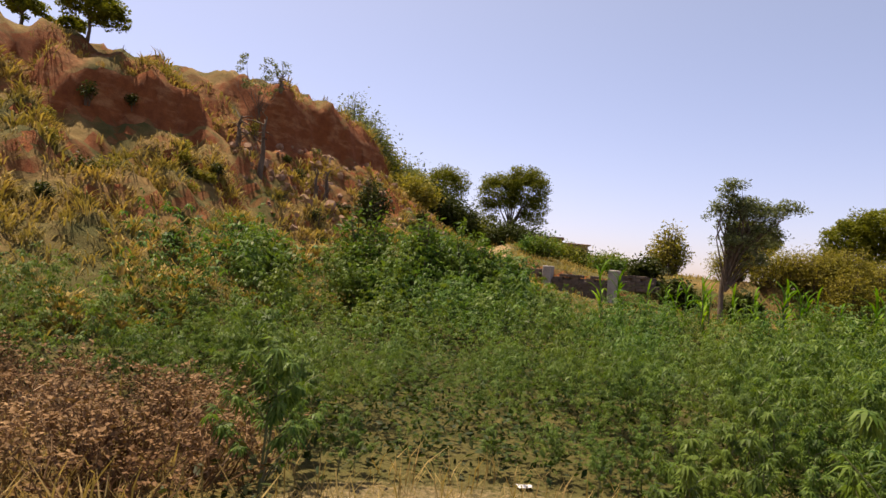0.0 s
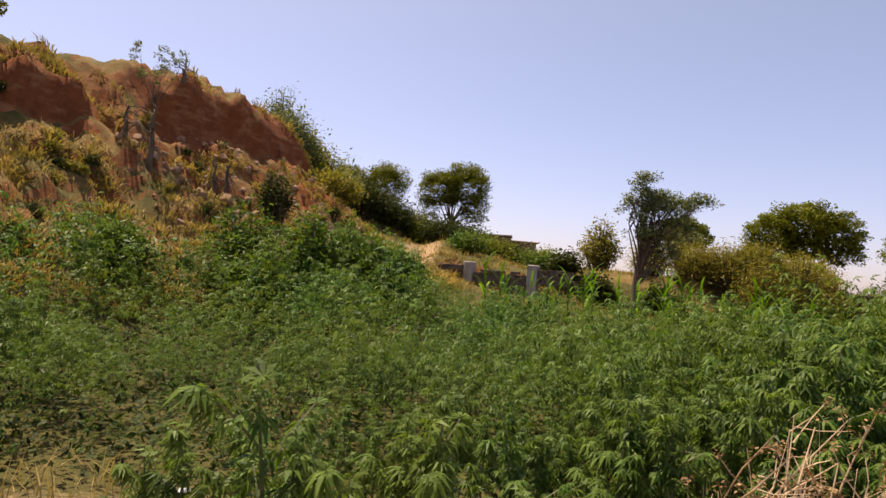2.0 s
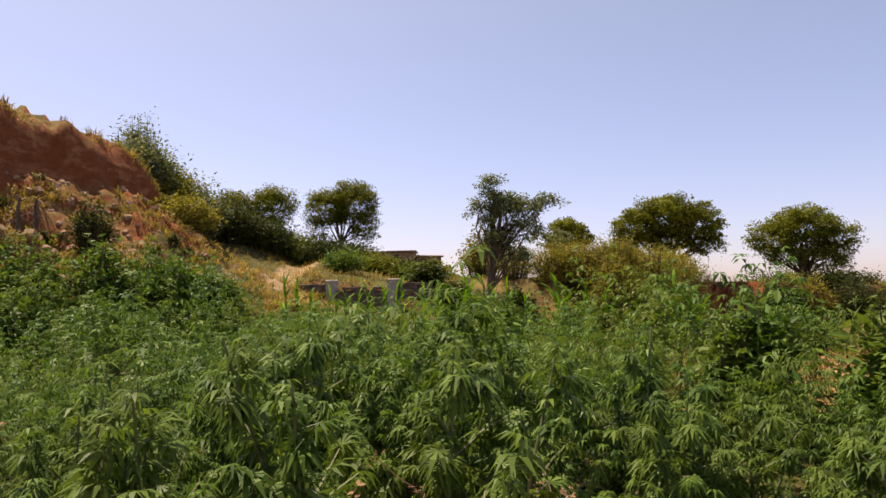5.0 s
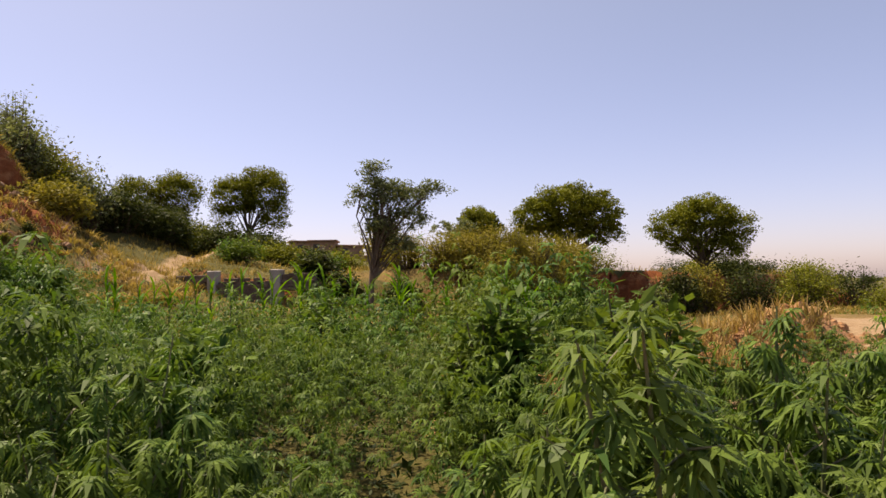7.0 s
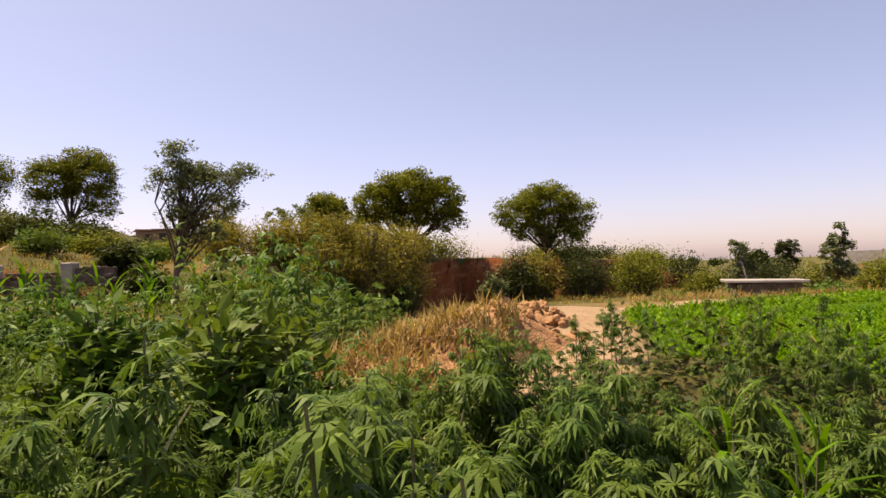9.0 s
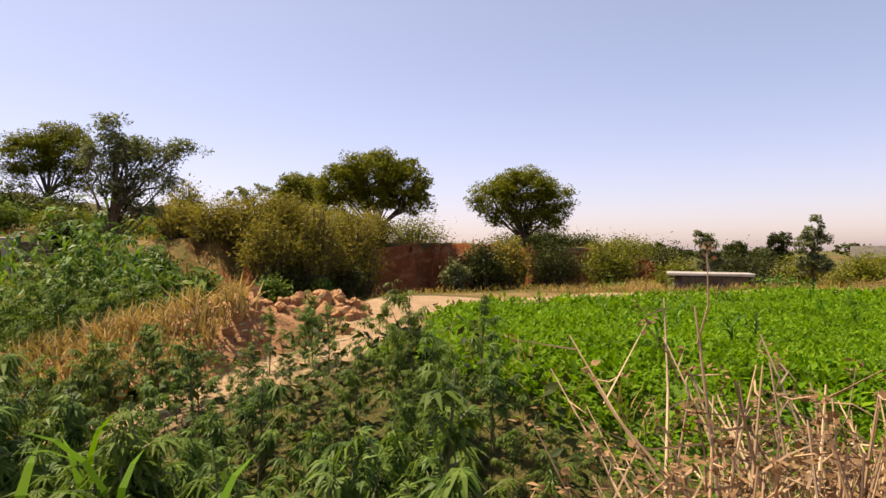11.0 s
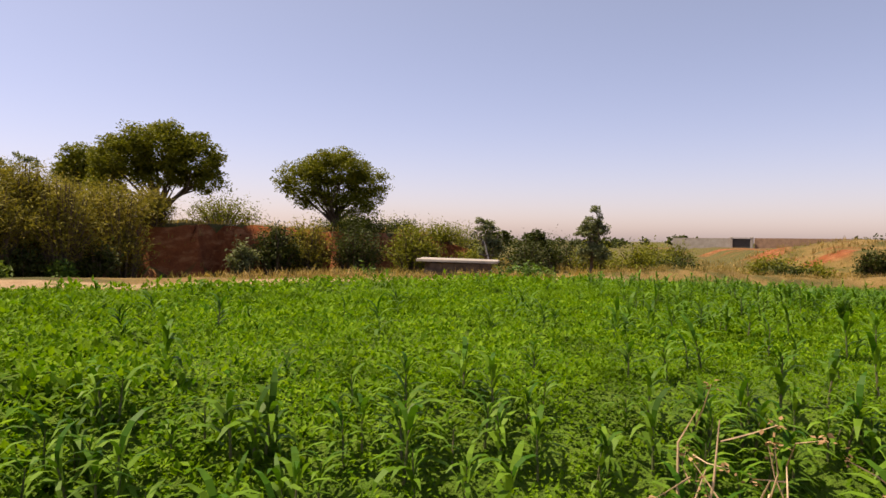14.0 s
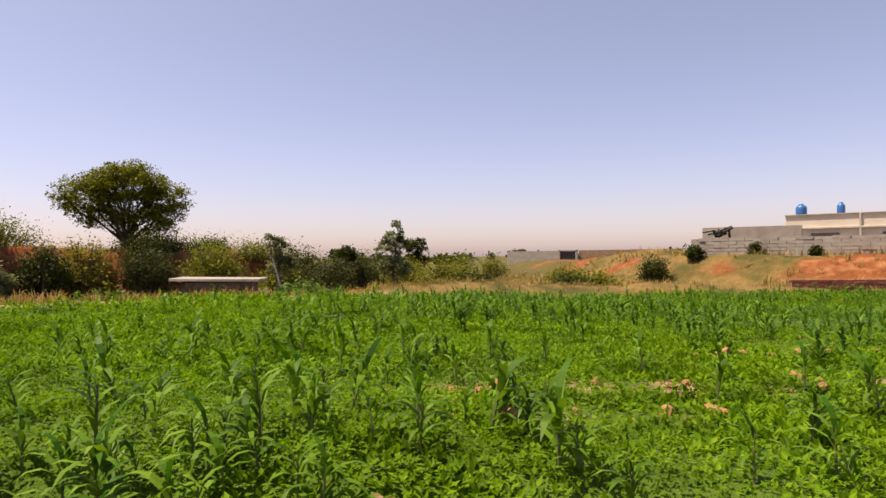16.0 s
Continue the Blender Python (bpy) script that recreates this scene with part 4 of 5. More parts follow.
ACACIA = "broad green acacia tree with a dark bare trunk"
tall("acacia_tree", 3.9, 56.1, [(-1.2, 0, 9.2, 2.0, 2.2, 2.1), (1.1, 0, 9.6, 2.2, 2.4, 2.2), (2.0, 0.2, 7.6, 1.4, 1.6, 1.6), (-1.9, 0, 7.4, 1.2, 1.4, 1.2)], 2.0, 0.22, M_ACACIA, 0.095, 34000, ACACIA, seed=3)
tall("acacia_tree", -3.4, 58.0, [(-1.8, 0, 9.4, 1.9, 2.0, 1.9), (1.4, 0, 9.8, 2.2, 2.2, 1.8), (0.4, 0, 7.9, 2.4, 2.0, 1.2)], 2.2, 0.22, M_ACACIA, 0.095, 32000, ACACIA, seed=4)
tall("willow_like_tree", 11.5, 28.6, [(0.25, 0, 6.45, 0.62, 0.6, 0.85), (-0.25, 0, 5.4, 0.7, 0.7, 0.75), (0.9, 0, 5.6, 0.85, 0.8, 0.75), (1.8, 0.1, 5.7, 0.85, 0.7, 0.55), (2.75, 0, 5.95, 0.75, 0.5, 0.32), (1.6, 0, 4.7, 1.0, 0.9, 0.65), (0.3, 0, 4.2, 0.85, 0.8, 0.7), (1.1, 0, 3.6, 0.7, 0.7, 0.45)], 3.4, 0.12, M_OLIVE, 0.055, 12500, "slender grey-green tree with feathery branches leaning outwards", lean=(0.25, 0), seed=5, long=2.6, clump=0.20, limbs=46, fork=0.6)
tall("acacia_tree", 23.4, 36.7, [(-1.6, 0.2, 5.6, 1.6, 1.7, 1.4), (0.0, -0.2, 6.3, 1.9, 2.0, 1.4), (1.5, -0.5, 5.8, 1.6, 1.8, 1.4), (2.1, -0.6, 4.6, 1.1, 1.2, 0.7), (-2.3, 0.3, 4.5, 1.0, 1.2, 0.8), (0.3, 0.2, 4.9, 1.7, 1.5, 0.8)], 0.8, 0.21, M_ACACIA, 0.085, 44000, ACACIA, seed=6, limbs=22)
tall("acacia_tree", 20.3, 45.1, [(0, 0, 5.9, 1.4, 1.4, 1.5), (-0.6, 0, 5.2, 1.1, 1.2, 1.1)], 1.6, 0.14, M_ACACIA, 0.09, 11000, "small round green tree", seed=7)
tall("acacia_tree", 33.8, 39.4, [(-1.9, 0, 5.3, 1.8, 1.8, 1.4), (0.1, 0, 6.0, 2.2, 2.0, 1.6), (2.0, 0, 5.2, 1.7, 1.8, 1.4), (0.9, -0.3, 4.0, 2.0, 1.6, 1.0), (-1.4, 0, 4.2, 1.4, 1.4, 0.9)], 0.7, 0.2, M_ACACIA, 0.085, 40000, "spreading thorny green tree with a low dark fork", seed=8, limbs=26, hollow=0.2)
tall("acacia_tree", 21.8, 50.7, [(0, 0, 6.7, 1.5, 1.5, 1.3)], 1.7, 0.13, M_ACACIA, 0.09, 8000, "small round green tree", seed=9)
tall("acacia_tree", 20.6, 46.3, [(-0.6, 0, 5.5, 1.2, 1.3, 1.2), (0.9, 0, 5.9, 1.1, 1.1, 1.0)], 1.6, 0.13, M_DARKBUSH, 0.09, 7000, "dark green small tree on the terrace", seed=10)
tall("small_tree", 16.9, 38.0, [(-0.4, 0, 5.0, 0.9, 0.9, 0.7), (0.6, 0, 5.2, 0.9, 0.9, 0.5)], 2.2, 0.07, M_OLIVE, 0.08, 1800, "thin open small tree with sparse leaves", seed=12, hollow=0.5)
tall("poplar_tree", 41.5, 25.0, [(0.1, 0, 3.1, 0.45, 0.45, 0.65), (-0.5, 0, 2.3, 0.6, 0.55, 0.75), (0.5, 0, 2.3, 0.55, 0.5, 0.7), (0, 0, 1.3, 0.95, 0.8, 0.7)], 1.2, 0.09, M_OLIVE, 0.07, 8000, "narrow grey-green tree with upright branches", seed=13)
tall("small_tree", 57.5, 41.5, [(0, 0, 2.7, 1.15, 1.0, 0.85), (0.1, 0, 1.5, 0.9, 0.9, 0.9)], 0.9, 0.12, M_DARKBUSH, 0.09, 6000, "dark flat-topped small tree", seed=14)
tall("small_tree", 43.0, 31.2, [(0, 0, 2.0, 0.75, 0.7, 0.5)], 0.7, 0.08, M_DARKBUSH, 0.07, 3500, "dark rounded small tree", seed=15)
tall("small_tree", 35.25, 24.9, [(-0.25, 0, 2.5, 0.4, 0.4, 0.5), (0.3, 0, 2.1, 0.55, 0.5, 0.5), (0.1, 0, 1.5, 0.65, 0.6, 0.45)], 0.9, 0.07, M_OLIVE, 0.06, 4500, "pale leaning small tree with drooping foliage", seed=16)
tall("small_tree", 82.9, 89.5, [(0, 0, 2.6, 1.9, 1.8, 1.3)], 1.0, 0.15, M_DARKBUSH, 0.3, 900, "far dark rounded tree", seed=17)
for k, (x, y, zt, w, c) in enumerate(((-17.2, 23.3, 10.9, 1.5, 700), (-14.2, 22.6, 11.0, 2.2, 1500), (-15.9, 24.0, 10.4, 1.2, 500))):
    z = H(x, y)
    tree("small_tree", x, y, z, [(0, 0, (zt - z) * 0.72, w * 0.5, w * 0.5, (zt - z) * 0.34), (w * 0.3, 0, (zt - z) * 0.5, w * 0.35, w * 0.35, 0.5)], (zt - z) * 0.5, 0.06, M_ACACIA, 0.075, c * 5, "light green small tree on the hill's crest", seed=20 + k, limbs=10, hollow=0.4)
z = H(-9.0, 26.4)
tree("small_tree", -9.0, 26.4, z, [(-0.7, 0, 9.9 - z, 0.6, 0.6, 0.6), (0.6, 0, 9.7 - z, 0.8, 0.6, 0.5), (0, 0, 9.0 - z, 1.0, 0.6, 0.5)], max(0.6, 8.2 - z), 0.03, M_OLIVE, 0.055, 1300, "sparse small tree with bare twigs on the hill", seed=24, hollow=0.5, limbs=30, fork=0.6)
for k, (x, y, top, w, mat, c) in enumerate(((-8.2, 44.2, 12.9, 3.0, M_OLIVE, 3000), (-6.3, 45.0, 10.2, 4.2, M_TAMARISK, 3600), (-7.4, 41.5, 9.6, 3.2, M_DARKBUSH, 2600), (-3.8, 48.2, 7.6, 4.4, M_ACACIA, 3000), (-2.4, 53.2, 6.5, 6.4, M_DARKBUSH, 3400), (4.4, 55.0, 6.0, 5.4, M_DARKBUSH, 3000), (-5.4, 40.4, 7.8, 3.6, M_TAMARISK, 2600), (-3.2, 36.0, 5.6, 3.4, M_TAMARISK, 2600), (13.6, 43.0, 5.9, 2.8, M_TAMARISK, 2000), (9.2, 52.0, 4.3, 3.5, M_TAMARISK, 1800), (0.6, 50.5, 6.3, 3.6, M_ACACIA, 2000), (-6.6, 42.4, 10.4, 4.4, M_ACACIA, 4600), (-4.6, 43.6, 8.8, 4.4, M_OLIVE, 4200), (-3.0, 45.6, 7.8, 4.6, M_DARKBUSH, 4200), (-1.0, 47.6, 6.9, 4.4, M_DARKBUSH, 3800), (-8.6, 44.0, 12.2, 4.6, M_OLIVE, 5200), (-6.9, 40.6, 11.2, 3.6, M_OLIVE, 4600), (2.2, 49.0, 5.2, 3.0, M_ACACIA, 2000), (6.6, 53.0, 4.6, 3.0, M_TAMARISK, 1600), (1.0, 51.5, H(1.0, 51.5) + 1.9, 4.4, M_DARKBUSH, 2600), (5.2, 51.0, H(5.2, 51.0) + 1.8, 4.4, M_DARKBUSH, 2600), (8.4, 50.0, H(8.4, 50.0) + 1.5, 4.2, M_DARKBUSH, 2400), (3.0, 47.0, H(3.0, 47.0) + 1.4, 3.6, M_DARKBUSH, 2000), (6.8, 46.5, H(6.8, 46.5) + 1.3, 3.6, M_ACACIA, 2000), (-2.0, 50.5, H(-2.0, 50.5) + 1.9, 4.2, M_DARKBUSH, 2600), (10.8, 47.5, H(10.8, 47.5) + 1.2, 3.6, M_ACACIA, 1800), (9.6, 42.5, H(9.6, 42.5) + 0.9, 3.0, M_WEED, 1300), (5.0, 41.5, H(5.0, 41.5) + 0.8, 3.0, M_WEED, 1300), (9.3, 33.0, H(9.3, 33.0) + 0.9, 1.8, M_DARKBUSH, 1300), (10.4, 31.0, H(10.4, 31.0) + 1.0, 1.8, M_DARKBUSH, 1300), (13.0, 29.6, H(13.0, 29.6) + 0.9, 1.8, M_DARKBUSH, 1300))):
    shrub("bush", x, y, w, max(1.2, top - H(x, y)), mat, 0.10, c * 2, ("olive bush" if mat is M_TAMARISK else "dark green bush" if mat is M_DARKBUSH else "green bush") + " on the slope below the houses", 500 + k)
TAM = "yellow-olive feathery tamarisk bush hanging over the eroded bank"
for k, (x, y, top, w, c) in enumerate(((17.0, 31.2, 4.2, 3.4, 8500), (18.8, 31.8, 3.9, 3.2, 7600), (21.0, 32.4, 3.8, 3.2, 8000), (15.4, 31.8, 3.6, 2.8, 6000), (22.8, 34.2, 3.4, 2.0, 4000), (13.6, 33.0, 3.4, 2.4, 3000), (17.2, 29.0, 3.3, 2.4, 5500), (19.2, 29.4, 3.7, 2.6, 7000), (21.2, 30.8, 3.2, 2.4, 6000), (18.0, 30.4, 4.5, 2.0, 4500))):
    shrub("tamarisk_bush", x, y, w, max(1.6, top - H(x, y)), M_TAMARISK, 0.040, int(c * 1.3), TAM, 540 + k, long=4.5)
# dark bushes near (17.9, 28.4), (20.3, 29.2): added as the tamarisks' shaded hollow
for k, (x, y, top, w, mat, c) in enumerate(((28.4, 33.6, 2.3, 2.4, M_DARKBUSH, 2400), (26.6, 32.8, 1.6, 1.4, M_OLIVE, 1200), (30.4, 34.6, 2.6, 2.6, M_TAMARISK, 2400), (33.0, 34.0, 2.3, 3.0, M_DARKBUSH, 2200), (36.2, 33.6, 2.3, 3.4, M_ACACIA, 2400), (28.5, 46.1, 4.2, 5.2, M_ACACIA, 2600), (44.8, 24.9, 1.5, 3.4, M_ACACIA, 1800), (40.2, 28.6, 1.7, 3.0, M_DARKBUSH, 1600), (38.4, 30.6, 1.4, 2.6, M_ACACIA, 1400), (57.3, 32.6, 1.6, 2.6, M_ACACIA, 900), (52.8, 22.6, 0.95, 3.0, M_ACACIA, 1400), (56.4, 19.2, 1.55, 1.9, M_DARKBUSH, 1300), (58.7, 17.8, 2.3, 1.1, M_DARKBUSH, 1000), (42.5, 50.3, 3.2, 6.0, M_ACACIA, 2200), (38.0, 49.0, 3.0, 5.0, M_DARKBUSH, 1800), (47.0, 45.0, 2.6, 5.0, M_ACACIA, 1600), (36.0, 40.0, 2.9, 3.4, M_DARKBUSH, 1500), (48.0, 37.0, 2.1, 4.0, M_DARKBUSH, 1500), (46.5, 30.0, 1.6, 3.0, M_ACACIA, 1200), (31.8, 21.6, 0.9, 2.0, M_OLIVE, 1100), (34.6, 21.4, 0.8, 2.2, M_DARKBUSH, 1000), (32.2, 18.2, 1.0, 1.6, M_WEED, 800), (27.2, 20.2, 0.9, 1.6, M_WEED, 700), (14.4, 25.2, 1.5, 1.9, M_WEED, 1400), (17.0, 26.0, 1.1, 1.4, M_WEED, 1000), (36.6, 44.0, 3.1, 3.4, M_ACACIA, 1500), (39.6, 42.0, 2.9, 3.2, M_DARKBUSH, 1400), (42.6, 41.0, 2.8, 3.6, M_ACACIA, 1500), (45.2, 39.4, 2.5, 3.2, M_DARKBUSH, 1300), (34.0, 37.0, 2.9, 2.8, M_DARKBUSH, 1400), (37.4, 36.2, 2.5, 2.6, M_ACACIA, 1200), (47.8, 33.6, 1.9, 2.8, M_DARKBUSH, 1100), (50.6, 29.4, 1.6, 2.8, M_ACACIA, 1100), (44.0, 31.4, 1.8, 2.6, M_DARKBUSH, 1100), (60.2, 15.0, 2.5, 0.8, M_DARKBUSH, 500), (60.6, 12.0, 2.2, 0.7, M_DARKBUSH, 400), (47.5, 18.8, 0.75, 2.4, M_DARKBUSH, 900), (44.2, 22.0, 1.1, 2.6, M_DARKBUSH, 900), (50.4, 19.2, 0.9, 2.2, M_ACACIA, 700), (17.9, 28.4, 1.3, 1.6, M_DARKBUSH, 1200), (20.3, 29.2, 1.4, 1.8, M_DARKBUSH, 1300), (19.1, 28.2, 0.9, 1.2, M_WEED, 700))):
    shrub("bush", x, y, w, max(0.5, top - H(x, y)), mat, 0.075, c * 2, {M_DARKBUSH: "dark green bush", M_ACACIA: "green bush", M_OLIVE: "grey-green bush", M_TAMARISK: "yellow-olive bush", M_WEED: "bright green low bush"}[mat] + (" on the earth bank" if x > 50 else " on dry ground below the trees"), 600 + k)
shrub("round_bush", -3.9, 26.6, 1.6, 5.3 - H(-3.9, 26.6), M_DARKBUSH, 0.07, 2600, "dark round clipped-looking bush on the hillside", 700, z=H(-3.9, 26.6))
hill_rng = np.random.default_rng(5)
for k in range(70):
    v, u = hill_rng.uniform(-14, 21), hill_rng.uniform(-3.5, 3.2)
    x, y = -10.4 - u * 0.878 + v * 0.478, 17.5 + u * 0.478 + v * 0.878
    s = hill_rng.uniform(0.25, 0.6)
    shrub("low_bush", x, y, s * 1.3, s, M_DARKBUSH if k % 3 else M_TAMARISK, 0.042, 520, "low dark scrub bush on the hillside" if k % 3 else "low yellowish scrub bush on the hillside", 800 + k, group="scrub on the hill")


def snag(x, y, h, seed):
    r = np.random.default_rng(seed)
    ob = root("dead_tree", x, y, H(x, y) - 0.1, "bare dead tree with broken twigs and hanging roots", "dead tree")
    p = np.array([(0, 0, -0.2), (0.08, 0, h * 0.4), (0.0, 0.05, h * 0.75), (0.12, 0, h)])
    w = [tube(p, [0.13, 0.09, 0.06, 0.02], 6)]
    for _ in range(16):
        t = r.uniform(0.15, 1.0)
        b = np.array([np.interp(t, np.linspace(0, 1, 4), p[:, i]) for i in range(3)])
        e = b + r.normal(0, 0.30, 3) * (1, 1, 0.8) + (0, 0, 0.1)
        w.append(tube([b, (b + e) / 2 + r.normal(0, 0.07, 3), e], [0.03, 0.02, 0.006], 4))
    v, f = joined(w)
    part("trunk", mesh_of("trunk", v, f, M_BARK, shade=True), ob)


for k, (x, y, h) in enumerate(((-8.0, 24.2, 2.4), (-6.3, 26.2, 1.6), (-6.0, 26.8, 1.5), (-8.9, 24.0, 1.3), (-9.0, 29.0, 0.6))):
    snag(x, y, h, 900 + k)

for k, (x, y, h, w) in enumerate(((-3.2, 20.6, 2.2, 2.4), (-1.4, 21.2, 2.4, 2.2), (0.3, 21.6, 2.3, 2.4), (1.7, 22.4, 1.9, 1.8), (-5.4, 17.2, 1.6, 2.0), (-2.4, 18.0, 1.3, 2.0), (-0.6, 25.2, 1.7, 2.4), (11.3, 9.2, 1.55, 1.3), (12.6, 8.2, 1.6, 1.5), (7.9, 9.4, 1.4, 1.4), (9.4, 15.4, 1.5, 1.8), (14.4, 12.6, 1.2, 1.6))):
    shrub("weed_bush", x, y, w, h, M_HEMP, 0.08, 2600, "tall dense clump of green weeds", 960 + k, long=2.6, group="weed clumps")

# far woods on the horizon, too many to count
r = np.random.default_rng(77)
fw_pts = []
for k in range(150):
    a, d = r.uniform(-0.75, 1.45), r.uniform(150, 420)
    x, y = 15 + math.sin(a) * d, math.cos(a) * d
    w, h = r.uniform(3, 9), r.uniform(1.6, 4.2)
    p = r.normal(0, 1, (110, 3))
    p /= np.linalg.norm(p, axis=1)[:, None]
    p = p * (w / 2, w / 2, h / 2) * r.uniform(0.6, 1.05, (110, 1)) + (x, y, H(x, y) + h * 0.55)
    fw_pts.append(p)
tagged(new("far_woods", mesh_of("far_woods", *leaves_at(r, np.concatenate(fw_pts), 1.1), M_DARKBUSH)), "far line of dark low trees on the plain", "woods", kind="stuff")

# ---- built things ----
def blocks(ob, x0, z0, length, tall_, thick, bl, bh, mat, name, seed, y0=0.0, gap=0.012, ragged=0.0, along="x", limit=300):
    """Courses of blocks along a wall, each a piece; alike pieces share meshes."""
    r = np.random.default_rng(seed)
    shapes = []
    for k in range(5):
        v, f = box(0, 0, 0, bl - gap, thick, bh - gap, 0.012, 0.004, np.random.default_rng(seed + 50 + k))
        shapes.append(mesh_of(name, v, f, mat))
    rows, n = int(round(tall_ / bh)), 0
    for j in range(rows):
        xs = np.arange(x0 + (bl / 2 if j % 2 else 0), x0 + length - bl * 0.4, bl)
        for x in xs:
            if ragged and j >= rows - 2 and r.uniform() < ragged:
                continue
            if n >= limit:
                return
            o = part(name, shapes[int(r.integers(5))], ob)
            o.matrix_basis = pose(x + bl / 2, y0 + r.normal(0, 0.006), z0 + j * bh, 0, 0, r.normal(0, 0.5))
            n += 1


# ruined field wall with two concrete posts
WZ = 1.05
ruin = root("ruined_wall", 4.55, 33.9, WZ, "broken low dark stone wall between two pale concrete posts", "wall", rz=-32)
for k, x in enumerate((0.0, 3.55)):
    v, f = box(0, 0, -0.4, 0.5, 0.42, 2.05, 0.03, 0.008, np.random.default_rng(k))
    o = part("post", mesh_of("post", v, f, M_CONCRETE), ruin, "pale weathered concrete post")
    o.matrix_basis = pose(x, 0, 0)
v, f = box(-1.3, 0.06, -0.4, 2.0, 0.24, 1.86, 0.02, 0.01, np.random.default_rng(4))
part("core", mesh_of("core", v, f, M_STONE), ruin)
v, f = box(1.78, 0.06, -0.4, 3.0, 0.22, 1.5, 0.02, 0.01, np.random.default_rng(5))
part("core", mesh_of("core", v, f, M_STONE), ruin)
v, f = box(4.7, 0.06, 0.7, 1.7, 0.24, 0.72, 0.02, 0.01, np.random.default_rng(6))
part("core", mesh_of("core", v, f, M_STONE), ruin)
blocks(ruin, -2.3, -0.35, 2.0, 1.85, 0.34, 0.42, 0.15, M_STONE, "stone", 10, ragged=0.35)
blocks(ruin, 0.28, -0.35, 3.0, 1.6, 0.34, 0.42, 0.15, M_STONE, "stone", 20, ragged=0.5)
blocks(ruin, 3.85, 0.72, 1.7, 0.75, 0.36, 0.42, 0.15, M_STONE, "stone", 30, ragged=0.3)

# low tank with a pale slab roof beside the field
slab = root("slab_roofed_tank", 29.9, 18.9, 0.17, "low stone water tank with a sagging pale concrete slab roof", "water tank", rz=-38)
v, f = box(0, 0.1, -0.3, 2.0, 1.0, 1.32, 0.04, 0.012, np.random.default_rng(3))
part("tank_wall", mesh_of("tank_wall", v, f, M_STONE), slab)
v, f = box(0, 0, 1.03, 2.5, 1.3, 0.07, 0.02, 0.012, np.random.default_rng(8))
part("roof_slab", mesh_of("roof_slab", v, f, M_CONCRETE), slab, "pale concrete slab").matrix_basis = pose(0, 0, 0, 0, 1.2, 0)
blocks(slab, -1.0, -0.2, 2.0, 1.2, 0.12, 0.38, 0.2, M_STONE, "stone", 12, y0=-0.50)
post = root("leaning_pole", 34.6, 24.2, H(34.6, 24.2) - 0.55, "leaning pale pole with a dark crosspiece and twigs", "pole")
v, f = joined([tube([(0.75, 0, -0.2), (0.35, 0, 1.0), (0.05, 0, 2.0), (-0.05, 0, 2.3)], [0.045, 0.04, 0.035, 0.03], 7)])
part("pole", mesh_of("pole", v, f, M_WHITE, shade=True), post)
v, f = joined([tube([(-0.3, 0, 1.75), (0.1, 0, 1.7), (0.5, 0, 1.72)], [0.03, 0.035, 0.02], 6), tube([(-0.05, 0, 2.15), (-0.08, 0.05, 2.3), (-0.05, 0.05, 2.38)], [0.04, 0.05, 0.02], 6)])
part("crosspiece", mesh_of("crosspiece", v, f, M_DARK), post)

# compound on the earth bank: block wall, rear wall, cream house with tanks
wall = root("compound_wall", 60.0, 18.7, 1.5, "long grey concrete-block compound wall on the earth bank", "wall", rz=-82)
v, f = box(9.0, 0.12, -1.0, 18.0, 0.2, 2.25, 0.02)
part("wall_core", mesh_of("wall_core", v, f, M_BLOCK), wall)
blocks(wall, 0.0, -0.3, 17.6, 1.6, 0.22, 0.88, 0.2, M_BLOCK, "block", 40, ragged=0.12)
rear = root("compound_wall", 61.0, 19.2, 1.5, "grey block side wall of the compound", "wall", rz=-4)
v, f = box(4.2, 0.0, -0.8, 8.0, 0.22, 2.05, 0.02)
part("wall_core", mesh_of("wall_core", v, f, M_BLOCK), rear)
back = root("rear_wall", 68.0, 21.6, 1.6, "grey block rear wall beside the house", "wall", rz=-75)
v, f = box(3.2, 0.0, -0.6, 6.4, 0.25, 2.75, 0.03)
part("wall_core", mesh_of("wall_core", v, f, M_BLOCK), back)
shed = root("junk_heap", 62.6, 18.0, 2.9, "dark heap of timber and scrap on the wall", "scrap heap")
jr = np.random.default_rng(9)
v, f = joined([tube([jr.normal(0, 0.45, 3) * (1, 1, 0.3) + (0, 0, 0.25), jr.normal(0, 0.45, 3) * (1, 1, 0.3) + (0, 0, 0.35)], [0.09, 0.07], 5) for _ in range(14)])
part("timber", mesh_of("timber", v, f, M_DARK), shed)

house = root("house", 76.4, 18.6, 1.6, "cream plastered flat-roofed house with a parapet", "house", rz=-80)
v, f = box(7.5, 4.0, -0.5, 15.0, 8.0, 2.6, 0.03)
part("wall", mesh_of("wall", v, f, M_PLASTER), house)
v, f = box(7.5, 4.0, 2.1, 15.4, 8.4, 0.14, 0.03)
part("roof", mesh_of("roof", v, f, M_WHITE), house, "pale flat roof slab")
for cy, sy, cx, sx in ((0.05, 0.2, 7.5, 15.2), (7.95, 0.2, 7.5, 15.2), (4, 7.7, 0.0, 0.2), (4, 7.7, 15.0, 0.2)):
    v, f = box(cx, cy, 2.24, sx, sy, 0.95, 0.03)
    part("parapet", mesh_of("parapet", v, f, M_PLASTER), house)
v, f = box(7.5, -0.0, 3.19, 15.3, 0.34, 0.06, 0.01)
part("coping", mesh_of("coping", v, f, M_WHITE), house, "white coping")
